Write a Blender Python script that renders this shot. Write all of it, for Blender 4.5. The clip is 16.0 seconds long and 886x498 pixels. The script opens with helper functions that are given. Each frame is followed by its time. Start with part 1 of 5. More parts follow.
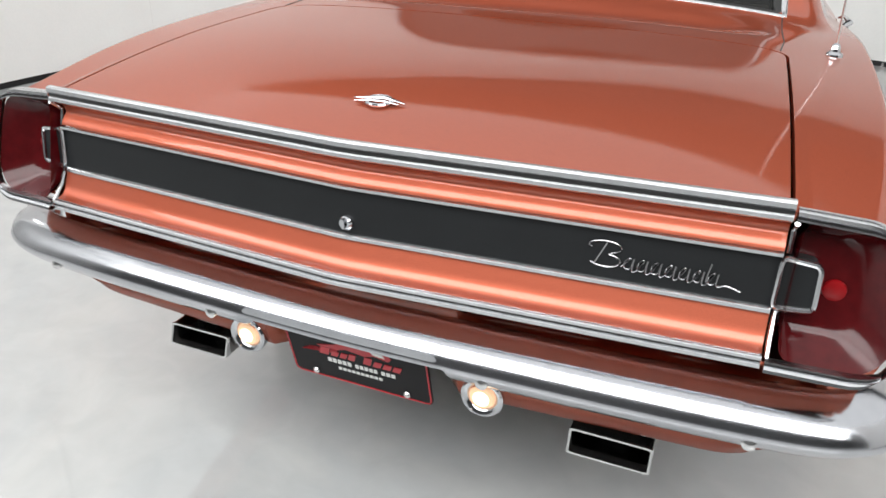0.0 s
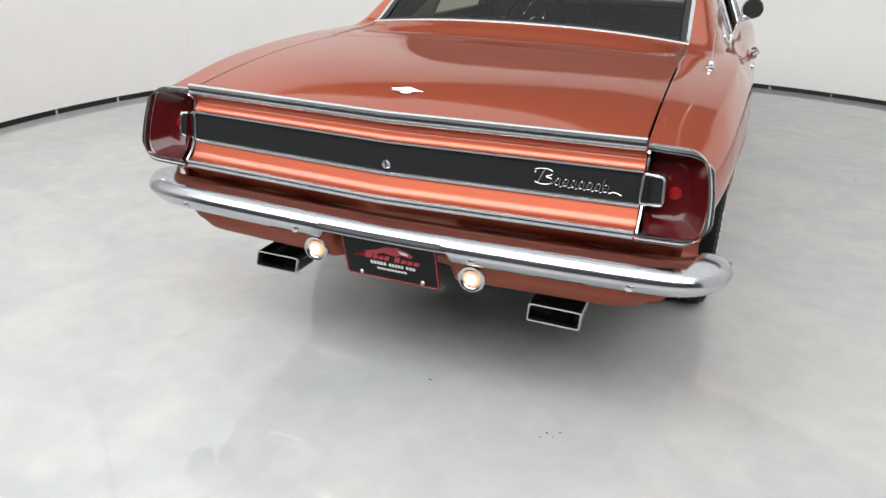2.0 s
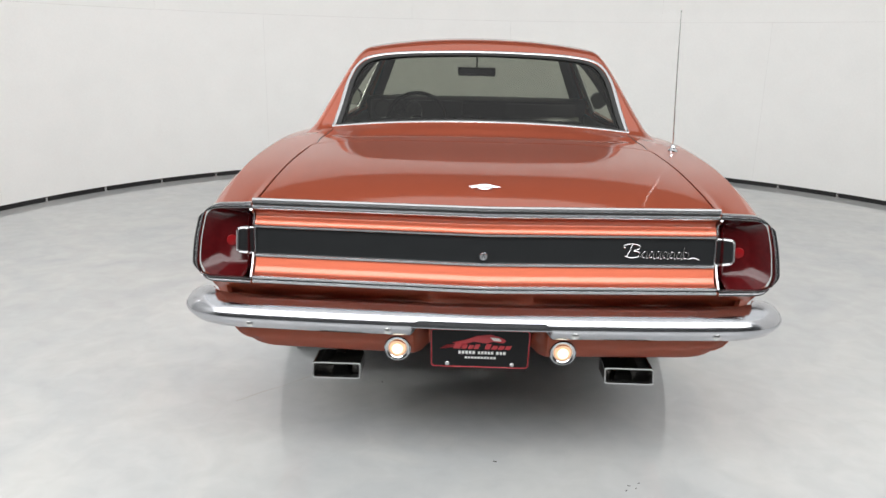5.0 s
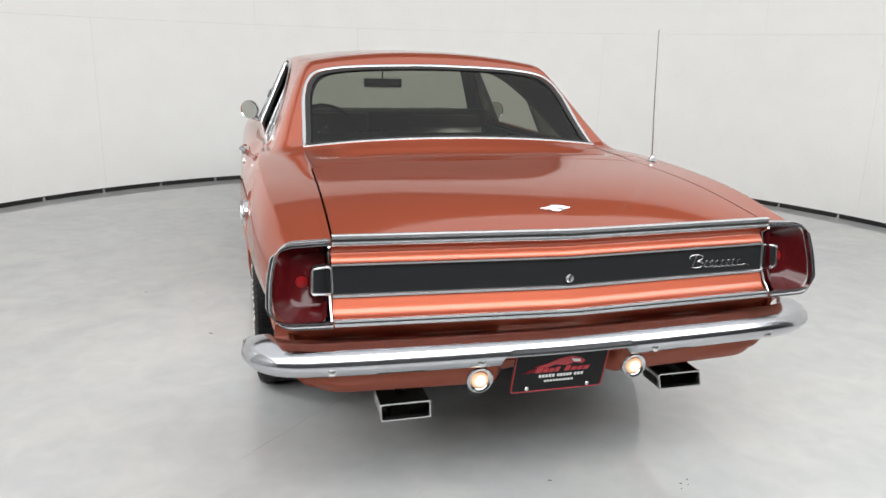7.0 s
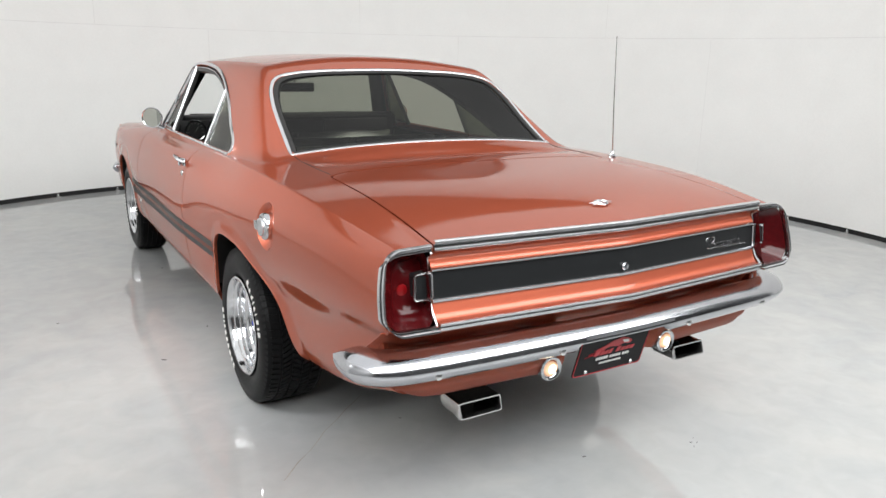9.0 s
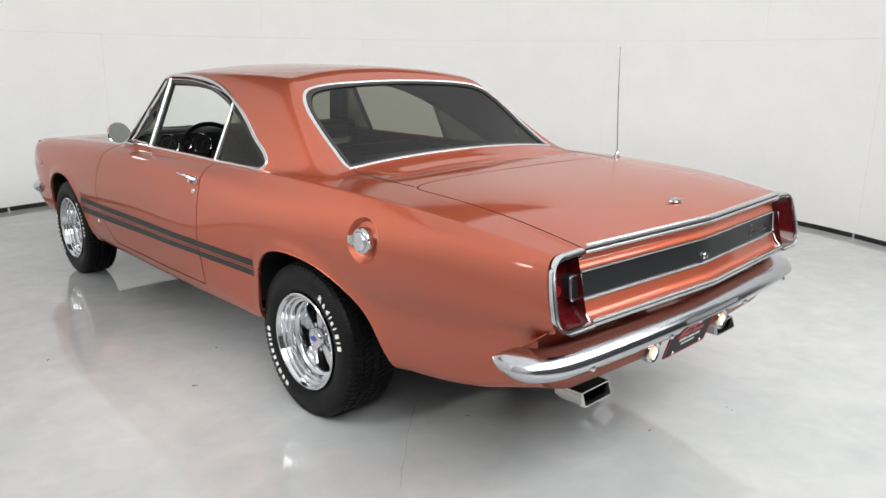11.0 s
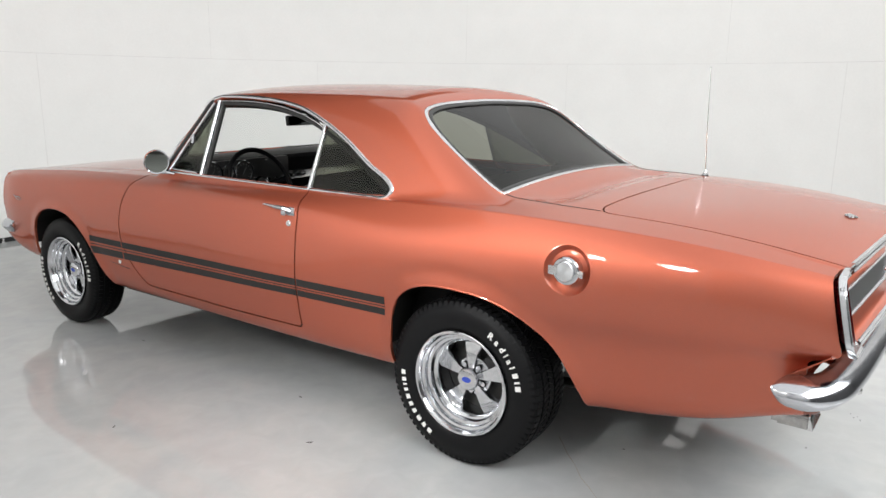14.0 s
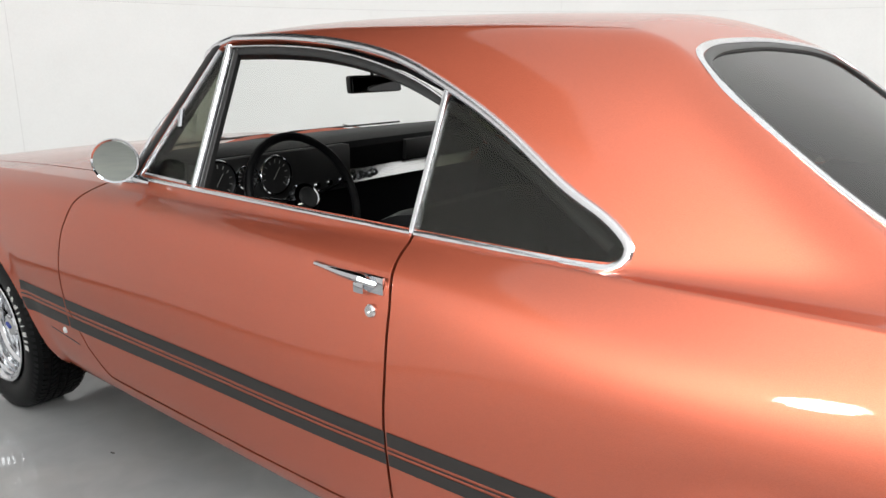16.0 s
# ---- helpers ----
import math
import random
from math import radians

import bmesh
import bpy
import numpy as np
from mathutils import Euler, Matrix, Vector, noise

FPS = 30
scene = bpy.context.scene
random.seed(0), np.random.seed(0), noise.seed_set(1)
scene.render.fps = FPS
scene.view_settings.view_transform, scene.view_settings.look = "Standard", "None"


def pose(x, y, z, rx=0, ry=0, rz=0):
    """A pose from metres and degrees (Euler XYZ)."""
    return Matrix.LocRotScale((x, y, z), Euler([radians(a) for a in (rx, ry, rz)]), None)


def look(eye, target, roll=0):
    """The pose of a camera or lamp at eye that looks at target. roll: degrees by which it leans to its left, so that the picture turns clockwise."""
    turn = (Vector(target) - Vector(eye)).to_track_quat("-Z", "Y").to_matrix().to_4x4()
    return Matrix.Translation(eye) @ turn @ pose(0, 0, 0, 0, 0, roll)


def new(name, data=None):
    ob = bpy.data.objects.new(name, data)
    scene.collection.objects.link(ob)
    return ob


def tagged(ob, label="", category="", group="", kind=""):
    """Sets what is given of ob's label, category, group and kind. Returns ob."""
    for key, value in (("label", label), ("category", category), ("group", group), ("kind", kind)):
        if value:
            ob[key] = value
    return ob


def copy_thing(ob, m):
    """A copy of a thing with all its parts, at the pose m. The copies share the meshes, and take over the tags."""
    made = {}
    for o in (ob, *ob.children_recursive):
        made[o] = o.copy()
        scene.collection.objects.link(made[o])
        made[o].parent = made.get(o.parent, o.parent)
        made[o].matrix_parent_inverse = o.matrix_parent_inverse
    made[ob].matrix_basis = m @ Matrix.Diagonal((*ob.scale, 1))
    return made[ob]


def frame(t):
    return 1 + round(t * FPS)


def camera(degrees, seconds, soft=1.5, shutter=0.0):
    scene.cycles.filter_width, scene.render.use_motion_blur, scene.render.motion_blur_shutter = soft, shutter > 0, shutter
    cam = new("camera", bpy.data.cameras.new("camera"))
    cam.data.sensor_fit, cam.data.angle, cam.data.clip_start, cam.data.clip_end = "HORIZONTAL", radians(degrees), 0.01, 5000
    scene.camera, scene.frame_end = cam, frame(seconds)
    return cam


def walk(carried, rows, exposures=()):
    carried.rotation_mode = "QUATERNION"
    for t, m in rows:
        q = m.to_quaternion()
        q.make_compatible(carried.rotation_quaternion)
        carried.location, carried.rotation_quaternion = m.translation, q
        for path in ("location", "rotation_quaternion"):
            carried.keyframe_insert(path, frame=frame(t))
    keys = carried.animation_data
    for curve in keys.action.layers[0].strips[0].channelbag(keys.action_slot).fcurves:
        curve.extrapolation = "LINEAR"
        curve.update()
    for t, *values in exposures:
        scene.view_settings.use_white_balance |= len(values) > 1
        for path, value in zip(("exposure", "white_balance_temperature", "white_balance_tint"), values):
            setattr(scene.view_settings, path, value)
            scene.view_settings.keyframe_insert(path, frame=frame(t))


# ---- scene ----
cam = camera(61.9, 16.0)
PATH = [
    (0, (0.583, -2.267, 1.308), (-0.082, -0.597, 0.431), 1.6),
    (0.5, (0.767, -2.447, 1.336), (0.088, -0.779, 0.467), 1.6),
    (1, (0.878, -2.656, 1.362), (0.193, -0.988, 0.496), 1.6),
    (1.5, (0.891, -2.844, 1.388), (0.207, -1.171, 0.532), 1.7),
    (2, (0.876, -3.019, 1.373), (0.196, -1.307, 0.592), 1.7),
    (2.5, (0.792, -3.147, 1.363), (0.166, -1.391, 0.641), 1.8),
    (3, (0.666, -3.258, 1.388), (0.146, -1.448, 0.712), 1.8),
    (3.5, (0.481, -3.291, 1.388), (0.093, -1.437, 0.747), 1.9),
    (4, (0.308, -3.328, 1.391), (0.02, -1.433, 0.821), 1.9),
    (4.2, (0.249, -3.34, 1.383), (-0.004, -1.434, 0.834), 1.6),
    (6.5, (-0.73, -3.21, 1.403), (-0.334, -1.32, 0.883), 1.6),
    (7, (-0.905, -3.138, 1.415), (-0.39, -1.276, 0.901), 1.4),
    (7.5, (-1.092, -3.139, 1.427), (-0.444, -1.316, 0.918), 1.4),
    (8, (-1.291, -3.086, 1.429), (-0.493, -1.322, 0.926), 1.3),
    (8.5, (-1.49, -2.968, 1.42), (-0.568, -1.266, 0.918), 1.3),
    (9, (-1.668, -2.883, 1.417), (-0.661, -1.23, 0.915), 1.3),
    (9.2, (-1.743, -2.862, 1.424), (-0.708, -1.225, 0.926), 1.2),
    (11.3, (-2.555, -2.361, 1.465), (-1.171, -1.004, 0.974), 0.8),
    (11.5, (-2.622, -2.31, 1.457), (-1.218, -0.969, 0.977), 0.9),
    (12, (-2.813, -2.146, 1.462), (-1.36, -0.85, 1.004), 0.9),
    (12.5, (-2.996, -2.019, 1.459), (-1.506, -0.762, 1.009), 0.9),
    (13, (-3.158, -1.853, 1.44), (-1.62, -0.653, 1.0), 0.9),
    (13.5, (-3.215, -1.651, 1.442), (-1.639, -0.499, 1.01), 0.7),
    (14, (-3.04, -1.444, 1.424), (-1.445, -0.319, 0.989), 0.7),
    (14.5, (-2.789, -1.149, 1.407), (-1.189, -0.031, 0.975), 0.7),
    (15, (-2.509, -0.784, 1.391), (-0.925, 0.357, 0.958), 0.8),
    (15.5, (-2.181, -0.434, 1.369), (-0.615, 0.725, 0.916), 0.5),
    (16, (-1.869, -0.062, 1.325), (-0.346, 1.126, 0.805), 0.4),
]
walk(cam, [(t, look(eye, target, roll)) for t, eye, target, roll in PATH], [(0, 0.58), (3, 0.54), (9, 0.54), (13.5, 0.57), (15, 0.67), (16, 0.72)])

# World, light and exposure
world = bpy.data.worlds.new("studio_world")
scene.world = world
world.use_nodes = True
world.node_tree.nodes["Background"].inputs[0].default_value = (0.9, 0.92, 0.95, 1)
world.node_tree.nodes["Background"].inputs[1].default_value = 0.05
LIGHT_WHITE, HUNG_POWER, BACK_FILL_POWER, TOP_FILL_POWER = (0.98, 0.99, 0.985), 3.2, 338, 118

# ---- small tools ----
def spline(keys, values):
    """A natural cubic spline through the keys, as a function of one number or an array."""
    k, v = np.array(keys, float), np.array(values, float)
    n, h = len(k), np.diff(k)
    a, b = np.eye(n), np.zeros(n)
    for i in range(1, n - 1):
        a[i, i - 1 : i + 2] = h[i - 1], 2 * (h[i - 1] + h[i]), h[i]
        b[i] = 3 * ((v[i + 1] - v[i]) / h[i] - (v[i] - v[i - 1]) / h[i - 1])
    c = np.linalg.solve(a, b)

    def at(t):
        t = np.clip(np.asarray(t, float), k[0], k[-1])
        i = np.clip(np.searchsorted(k, t, "right") - 1, 0, n - 2)
        s = t - k[i]
        d = (c[i + 1] - c[i]) / (3 * h[i])
        m = (v[i + 1] - v[i]) / h[i] - h[i] * (2 * c[i] + c[i + 1]) / 3
        return v[i] + m * s + c[i] * s * s + d * s**3

    return at


def soft_max(a, b, k):
    h = np.clip(0.5 + 0.5 * (a - b) / k, 0, 1)
    return b + (a - b) * h + k * h * (1 - h)


def soft_min(a, b, k):
    return -soft_max(-a, -b, k)


def step(a, b, t):
    s = np.clip((np.asarray(t, float) - a) / (b - a), 0, 1)
    return s * s * (3 - 2 * s)


def inside(poly, px, py):
    """Signed distance to a closed outline: above nought within it."""
    p = np.array(poly, float)
    q = np.roll(p, -1, 0)
    best, odd = np.full(np.shape(px), 9.0), np.zeros(np.shape(px), bool)
    for (ax, ay), (bx, by) in zip(p, q):
        ex, ey = bx - ax, by - ay
        s = np.clip(((px - ax) * ex + (py - ay) * ey) / (ex * ex + ey * ey + 1e-12), 0, 1)
        best = np.minimum(best, np.hypot(px - ax - s * ex, py - ay - s * ey))
        if ay != by:
            odd ^= ((ay > py) != (by > py)) & (px < (bx - ax) * (py - ay) / (by - ay) + ax)
    return np.where(odd, best, -best)


def rounded(poly, r, steps=5):
    """A closed outline with its corners rounded."""
    out, n = [], len(poly)
    for i in range(n):
        a, b, c = (Vector(poly[j % n]) for j in (i - 1, i, i + 1))
        cut = min(r, (a - b).length * 0.48, (c - b).length * 0.48)
        u, w = b + (a - b).normalized() * cut, b + (c - b).normalized() * cut
        for s in range(steps + 1):
            t = s / steps
            out.append(tuple(u * (1 - t) ** 2 + b * 2 * t * (1 - t) + w * t * t))
    return out


def cut(verts, faces, d):
    """Keeps the part of a mesh where d, given at its corners, is above nought."""
    verts, d, faces = [tuple(v) for v in verts], list(d), list(faces)
    keep, made = [], {}

    def between(a, b):
        key = (min(a, b), max(a, b))
        if key not in made:
            s = d[a] / (d[a] - d[b])
            made[key] = len(verts)
            verts.append(tuple(verts[a][i] + s * (verts[b][i] - verts[a][i]) for i in range(3)))
        return made[key]

    for f in faces:
        up = [d[i] > 0 for i in f]
        if all(up):
            keep.append(tuple(f))
        elif any(up):
            poly = []
            for n, a in enumerate(f):
                b = f[(n + 1) % len(f)]
                if d[a] > 0:
                    poly.append(a)
                if (d[a] > 0) != (d[b] > 0):
                    poly.append(between(a, b))
            if len(poly) > 2:
                keep.append(tuple(poly))
    used = sorted({i for f in keep for i in f})
    index = {v: n for n, v in enumerate(used)}
    return np.array([verts[i] for i in used]), [tuple(index[i] for i in f) for f in keep]


def grid_faces(n, m, closed=False):
    """Faces of n rows of m points."""
    return [(r * m + c, r * m + (c + 1) % m, (r + 1) * m + (c + 1) % m, (r + 1) * m + c) for r in range(n - 1) for c in range(m if closed else m - 1)]


def mesh_of(name, verts, faces, material, smooth=True, angle=None):
    me = bpy.data.meshes.new(name)
    me.from_pydata([tuple(map(float, v)) for v in verts], [], faces)
    me.materials.append(material)
    if smooth:
        me.shade_smooth()
    if angle:
        me.set_sharp_from_angle(angle=radians(angle))
    return me


def child(name, me, parent, label=""):
    ob = new(name, me)
    ob.parent = parent
    return tagged(ob, label)


def part(name, bm, material, parent, label="", angle=35):
    """Links a bmesh as one mesh object under a thing or a part."""
    me = bpy.data.meshes.new(name)
    bmesh.ops.recalc_face_normals(bm, faces=bm.faces)
    bm.to_mesh(me)
    bm.free()
    me.materials.append(material)
    me.shade_smooth()
    me.set_sharp_from_angle(angle=radians(angle))
    return child(name, me, parent, label)


def shell(name, verts, faces, material, parent, label="", lip=0.014, inward=None):
    """A sheet-metal panel: the outer skin, with its open edges folded inwards."""
    bm = bmesh.new()
    vs = [bm.verts.new(v) for v in verts]
    for f in faces:
        try:
            bm.faces.new([vs[i] for i in f])
        except ValueError:
            pass
    bmesh.ops.remove_doubles(bm, verts=bm.verts, dist=1e-5)
    bm.normal_update()
    normals = {v: v.normal.copy() for v in bm.verts}
    rim = [e for e in bm.edges if e.is_boundary]
    made = bmesh.ops.extrude_edge_only(bm, edges=rim)["geom"]
    fresh = [g for g in made if isinstance(g, bmesh.types.BMVert)]
    for e in rim:
        e.smooth = False
    near = {}
    for v in fresh:
        for e in v.link_edges:
            o = e.other_vert(v)
            if o in normals:
                near[v] = normals[o]
    for v in fresh:
        v.co -= near.get(v, Vector()) * lip
    me = bpy.data.meshes.new(name)
    bm.to_mesh(me)
    bm.free()
    me.materials.append(material)
    me.shade_smooth()
    return child(name, me, parent, label)


def box(bm, size, at, bevel=0.0, turn=(0, 0, 0)):
    got = bmesh.ops.create_cube(bm, size=1, matrix=pose(*at, *turn) @ Matrix.Diagonal((*size, 1)))["verts"]
    if bevel:
        edges = list({e for v in got for e in v.link_edges})
        bmesh.ops.bevel(bm, geom=edges, offset=bevel, segments=2, affect="EDGES", profile=0.7)


def lathe(bm, rows, m=Matrix(), segments=40):
    """A turned form round x from rows of (along x, radius)."""
    rings = []
    for x, r in rows:
        rings.append([bm.verts.new(m @ Vector((x, r * math.cos(2 * math.pi * i / segments), r * math.sin(2 * math.pi * i / segments)))) for i in range(segments)])
    for a, b in zip(rings, rings[1:]):
        for i in range(segments):
            bm.faces.new((a[i], a[(i + 1) % segments], b[(i + 1) % segments], b[i]))
    for ring, (x, r) in ((rings[0], rows[0]), (rings[-1], rows[-1])):
        if 1e-5 < r < 0.03:
            bm.faces.new(ring)


def tube(bm, path, radius, sides=8, closed=False, flat=1.0, up=None):
    """A bar along a path of points; flat squeezes its section along the side given by up."""
    pts = [Vector(p) for p in path]
    n, rings = len(pts), []
    for i, p in enumerate(pts):
        a, b = (pts[(i - 1) % n], pts[(i + 1) % n]) if closed else (pts[max(i - 1, 0)], pts[min(i + 1, n - 1)])
        along = (b - a).normalized()
        ref = Vector(up) if up is not None else (Vector((0, 0, 1)) if abs(along.z) < 0.9 else Vector((1, 0, 0)))
        side = along.cross(ref).normalized()
        top = side.cross(along).normalized()
        r = radius[i] if isinstance(radius, (list, tuple)) else radius
        rings.append([bm.verts.new(p + side * r * math.cos(2 * math.pi * k / sides) + top * r * flat * math.sin(2 * math.pi * k / sides)) for k in range(sides)])
    pairs = list(zip(rings, rings[1:])) + ([(rings[-1], rings[0])] if closed else [])
    for a, b in pairs:
        for k in range(sides):
            bm.faces.new((a[k], a[(k + 1) % sides], b[(k + 1) % sides], b[k]))
    if not closed:
        bm.faces.new(rings[0]), bm.faces.new(rings[-1])


def plate(bm, outline, place, depth):
    """A slab from a flat outline; place turns (u, v, w) into a point."""
    a = [bm.verts.new(place(u, v, 0)) for u, v in outline]
    b = [bm.verts.new(place(u, v, depth)) for u, v in outline]
    bm.faces.new(a), bm.faces.new(list(reversed(b)))
    n = len(a)
    for i in range(n):
        bm.faces.new((a[i], b[i], b[(i + 1) % n], a[(i + 1) % n]))


def text_mesh(word, size, depth, bold=0.0):
    """A word in the built-in font as a mesh."""
    cu = bpy.data.curves.new("word", "FONT")
    cu.body, cu.size, cu.extrude, cu.align_x, cu.align_y = word, size, depth, "CENTER", "CENTER"
    cu.offset, cu.resolution_u, cu.align_y = bold, 3, "BOTTOM_BASELINE"
    ob = new("word", cu)
    me = bpy.data.meshes.new_from_object(ob)
    bpy.data.objects.remove(ob)
    bpy.data.curves.remove(cu)
    for v in me.vertices:
        v.co.y -= 0.36 * size
    return me

# ---- materials ----
def material(name, colour, rough=0.5, metal=0.0, coat=0.0, bump=0.0, scale=40.0, vary=0.0, spec=0.5, stretch=(1, 1, 1)):
    """A surface with grain and wear at two scales, in metres."""
    m = bpy.data.materials.new(name)
    m.use_nodes = True
    nodes, links = m.node_tree.nodes, m.node_tree.links
    b = nodes["Principled BSDF"]
    b.inputs["Base Color"].default_value = (*colour, 1)
    b.inputs["Roughness"].default_value, b.inputs["Metallic"].default_value = rough, metal
    b.inputs["Specular IOR Level"].default_value = spec
    b.inputs["Coat Weight"].default_value, b.inputs["Coat Roughness"].default_value = coat, 0.02
    if vary or bump:
        co, sc = nodes.new("ShaderNodeTexCoord"), nodes.new("ShaderNodeMapping")
        sc.inputs["Scale"].default_value = stretch
        links.new(co.outputs["Object"], sc.inputs["Vector"])
        fine, wide = nodes.new("ShaderNodeTexNoise"), nodes.new("ShaderNodeTexNoise")
        fine.inputs["Scale"].default_value, wide.inputs["Scale"].default_value = scale, scale / 17
        fine.inputs["Detail"].default_value, wide.inputs["Detail"].default_value = 4, 3
        for n in (fine, wide):
            links.new(sc.outputs[0], n.inputs["Vector"])
        both = nodes.new("ShaderNodeMath")
        both.operation = "ADD"
        links.new(fine.outputs[0], both.inputs[0]), links.new(wide.outputs[0], both.inputs[1])
    if vary:
        ramp, mix = nodes.new("ShaderNodeMapRange"), nodes.new("ShaderNodeMix")
        ramp.inputs[1].default_value, ramp.inputs[2].default_value = 0.7, 1.3
        ramp.inputs[3].default_value, ramp.inputs[4].default_value = 1 - vary, 1 + vary
        mix.data_type, mix.blend_type = "RGBA", "MULTIPLY"
        mix.inputs[0].default_value = 1
        mix.inputs[6].default_value = (*colour, 1)
        links.new(both.outputs[0], ramp.inputs[0]), links.new(ramp.outputs[0], mix.inputs[7])
        links.new(mix.outputs[2], b.inputs["Base Color"])
        rr = nodes.new("ShaderNodeMapRange")
        rr.inputs[1].default_value, rr.inputs[2].default_value = 0.7, 1.3
        rr.inputs[3].default_value, rr.inputs[4].default_value = max(rough * (1 - vary), 0), min(rough * (1 + vary), 1)
        links.new(wide.outputs[0], rr.inputs[0])
        links.new(rr.outputs[0], b.inputs["Roughness"])
    if bump:
        bp = nodes.new("ShaderNodeBump")
        bp.inputs["Strength"].default_value, bp.inputs["Distance"].default_value = 1.0, bump
        links.new(both.outputs[0], bp.inputs["Height"])
        links.new(bp.outputs[0], b.inputs["Normal"])
    return m


def car_paint(name, colour, flake=0.10):
    """Metallic paint: fine flakes under a clear coat with faint orange peel."""
    m = material(name, colour, 0.50, 0.98, 1.0)
    nodes, links = m.node_tree.nodes, m.node_tree.links
    b = nodes["Principled BSDF"]
    b.inputs["Specular Tint"].default_value, b.inputs["Coat Weight"].default_value = (0.78, 0.50, 0.42, 1), 0.9
    co = nodes.new("ShaderNodeTexCoord")
    cells, peel = nodes.new("ShaderNodeTexVoronoi"), nodes.new("ShaderNodeTexNoise")
    cells.inputs["Scale"].default_value, peel.inputs["Scale"].default_value = 1600, 260
    links.new(co.outputs["Object"], cells.inputs["Vector"]), links.new(co.outputs["Object"], peel.inputs["Vector"])
    hue = nodes.new("ShaderNodeMix")
    hue.data_type, hue.blend_type = "RGBA", "MULTIPLY"
    grey, span = nodes.new("ShaderNodeSeparateColor"), nodes.new("ShaderNodeMapRange")
    links.new(cells.outputs["Color"], grey.inputs[0]), links.new(grey.outputs[0], span.inputs[0])
    span.inputs[3].default_value, span.inputs[4].default_value = 1 - flake, 1 + flake
    hue.inputs[0].default_value, hue.inputs[6].default_value = 1, (*colour, 1)
    links.new(span.outputs[0], hue.inputs[7]), links.new(hue.outputs[2], b.inputs["Base Color"])
    bp = nodes.new("ShaderNodeBump")
    bp.inputs["Strength"].default_value, bp.inputs["Distance"].default_value = 0.12, 0.0004
    links.new(peel.outputs[0], bp.inputs["Height"]), links.new(bp.outputs[0], b.inputs["Coat Normal"])
    return m


def glass(name, colour, alpha_tint=0.0):
    """A thin pane, tinted: it lets light straight through and mirrors at a slant."""
    m = bpy.data.materials.new(name)
    m.use_nodes = True
    nodes, links = m.node_tree.nodes, m.node_tree.links
    nodes.remove(nodes["Principled BSDF"])
    clear, gloss, mix = nodes.new("ShaderNodeBsdfTransparent"), nodes.new("ShaderNodeBsdfGlossy"), nodes.new("ShaderNodeMixShader")
    slant, power, span = nodes.new("ShaderNodeLayerWeight"), nodes.new("ShaderNodeMath"), nodes.new("ShaderNodeMapRange")
    clear.inputs[0].default_value = (*colour, 1)
    gloss.inputs["Roughness"].default_value = 0.01
    slant.inputs[0].default_value = 0.5
    power.operation, power.inputs[1].default_value = "POWER", 6.0
    span.inputs[3].default_value, span.inputs[4].default_value = 0.04, 1.0
    links.new(slant.outputs["Facing"], power.inputs[0]), links.new(power.outputs[0], span.inputs[0])
    links.new(span.outputs[0], mix.inputs[0]), links.new(clear.outputs[0], mix.inputs[1]), links.new(gloss.outputs[0], mix.inputs[2])
    links.new(mix.outputs[0], nodes["Material Output"].inputs[0])
    return m


def glow(name, colour, strength):
    m = bpy.data.materials.new(name)
    m.use_nodes = True
    nodes = m.node_tree.nodes
    b = nodes["Principled BSDF"]
    b.inputs["Base Color"].default_value = (*colour, 1)
    b.inputs["Emission Color"].default_value, b.inputs["Emission Strength"].default_value = (*colour, 1), strength
    return m


PAINT = car_paint("copper_paint", (0.50, 0.128, 0.0735))
CHROME = material("chrome", (0.56, 0.57, 0.595), 0.06, 1.0, vary=0.05, scale=25)
BUMPER_CHROME = material("bumper_chrome", (0.53, 0.54, 0.57), 0.17, 1.0, bump=0.0002, vary=0.06, scale=30)
TRIM = material("bright_trim", (0.70, 0.71, 0.73), 0.24, 1.0, vary=0.08, scale=60)
STEEL = material("brushed_steel", (0.68, 0.68, 0.68), 0.28, 1.0, vary=0.1, scale=120)
SPUN = material("spun_aluminium", (0.72, 0.73, 0.75), 0.30, 1.0, vary=0.05, scale=150)
SPUN.node_tree.nodes["Principled BSDF"].inputs["Anisotropic"].default_value = 0.8
_spin = SPUN.node_tree.nodes.new("ShaderNodeTangent")
_spin.direction_type, _spin.axis = "RADIAL", "X"
SPUN.node_tree.links.new(_spin.outputs[0], SPUN.node_tree.nodes["Principled BSDF"].inputs["Tangent"])
BLACK_PANEL = material("satin_black_panel", (0.013, 0.014, 0.015), 0.36, vary=0.08, scale=300, bump=0.0001, spec=0.3)
BLACK = material("black_trim", (0.012, 0.012, 0.012), 0.45, vary=0.15, scale=90)
VINYL = material("black_vinyl", (0.004, 0.004, 0.0045), 0.5, bump=0.0006, scale=260, vary=0.15, spec=0.14)
UNDER = material("dark_underbody", (0.012, 0.0115, 0.011), 0.8, bump=0.001, scale=60, vary=0.3)
RUBBER = material("tyre_rubber", (0.0045, 0.0045, 0.005), 0.55, bump=0.0003, scale=220, vary=0.15, spec=0.16)
WHITE_RUBBER = material("white_lettering", (0.75, 0.74, 0.72), 0.6, vary=0.06, scale=200)
STRIPE = material("dark_stripe_vinyl", (0.016, 0.014, 0.013), 0.4, vary=0.06, scale=120, spec=0.3)
TIP_METAL = material("tip_metal", (0.42, 0.41, 0.40), 0.18, 1.0, vary=0.2, scale=70)
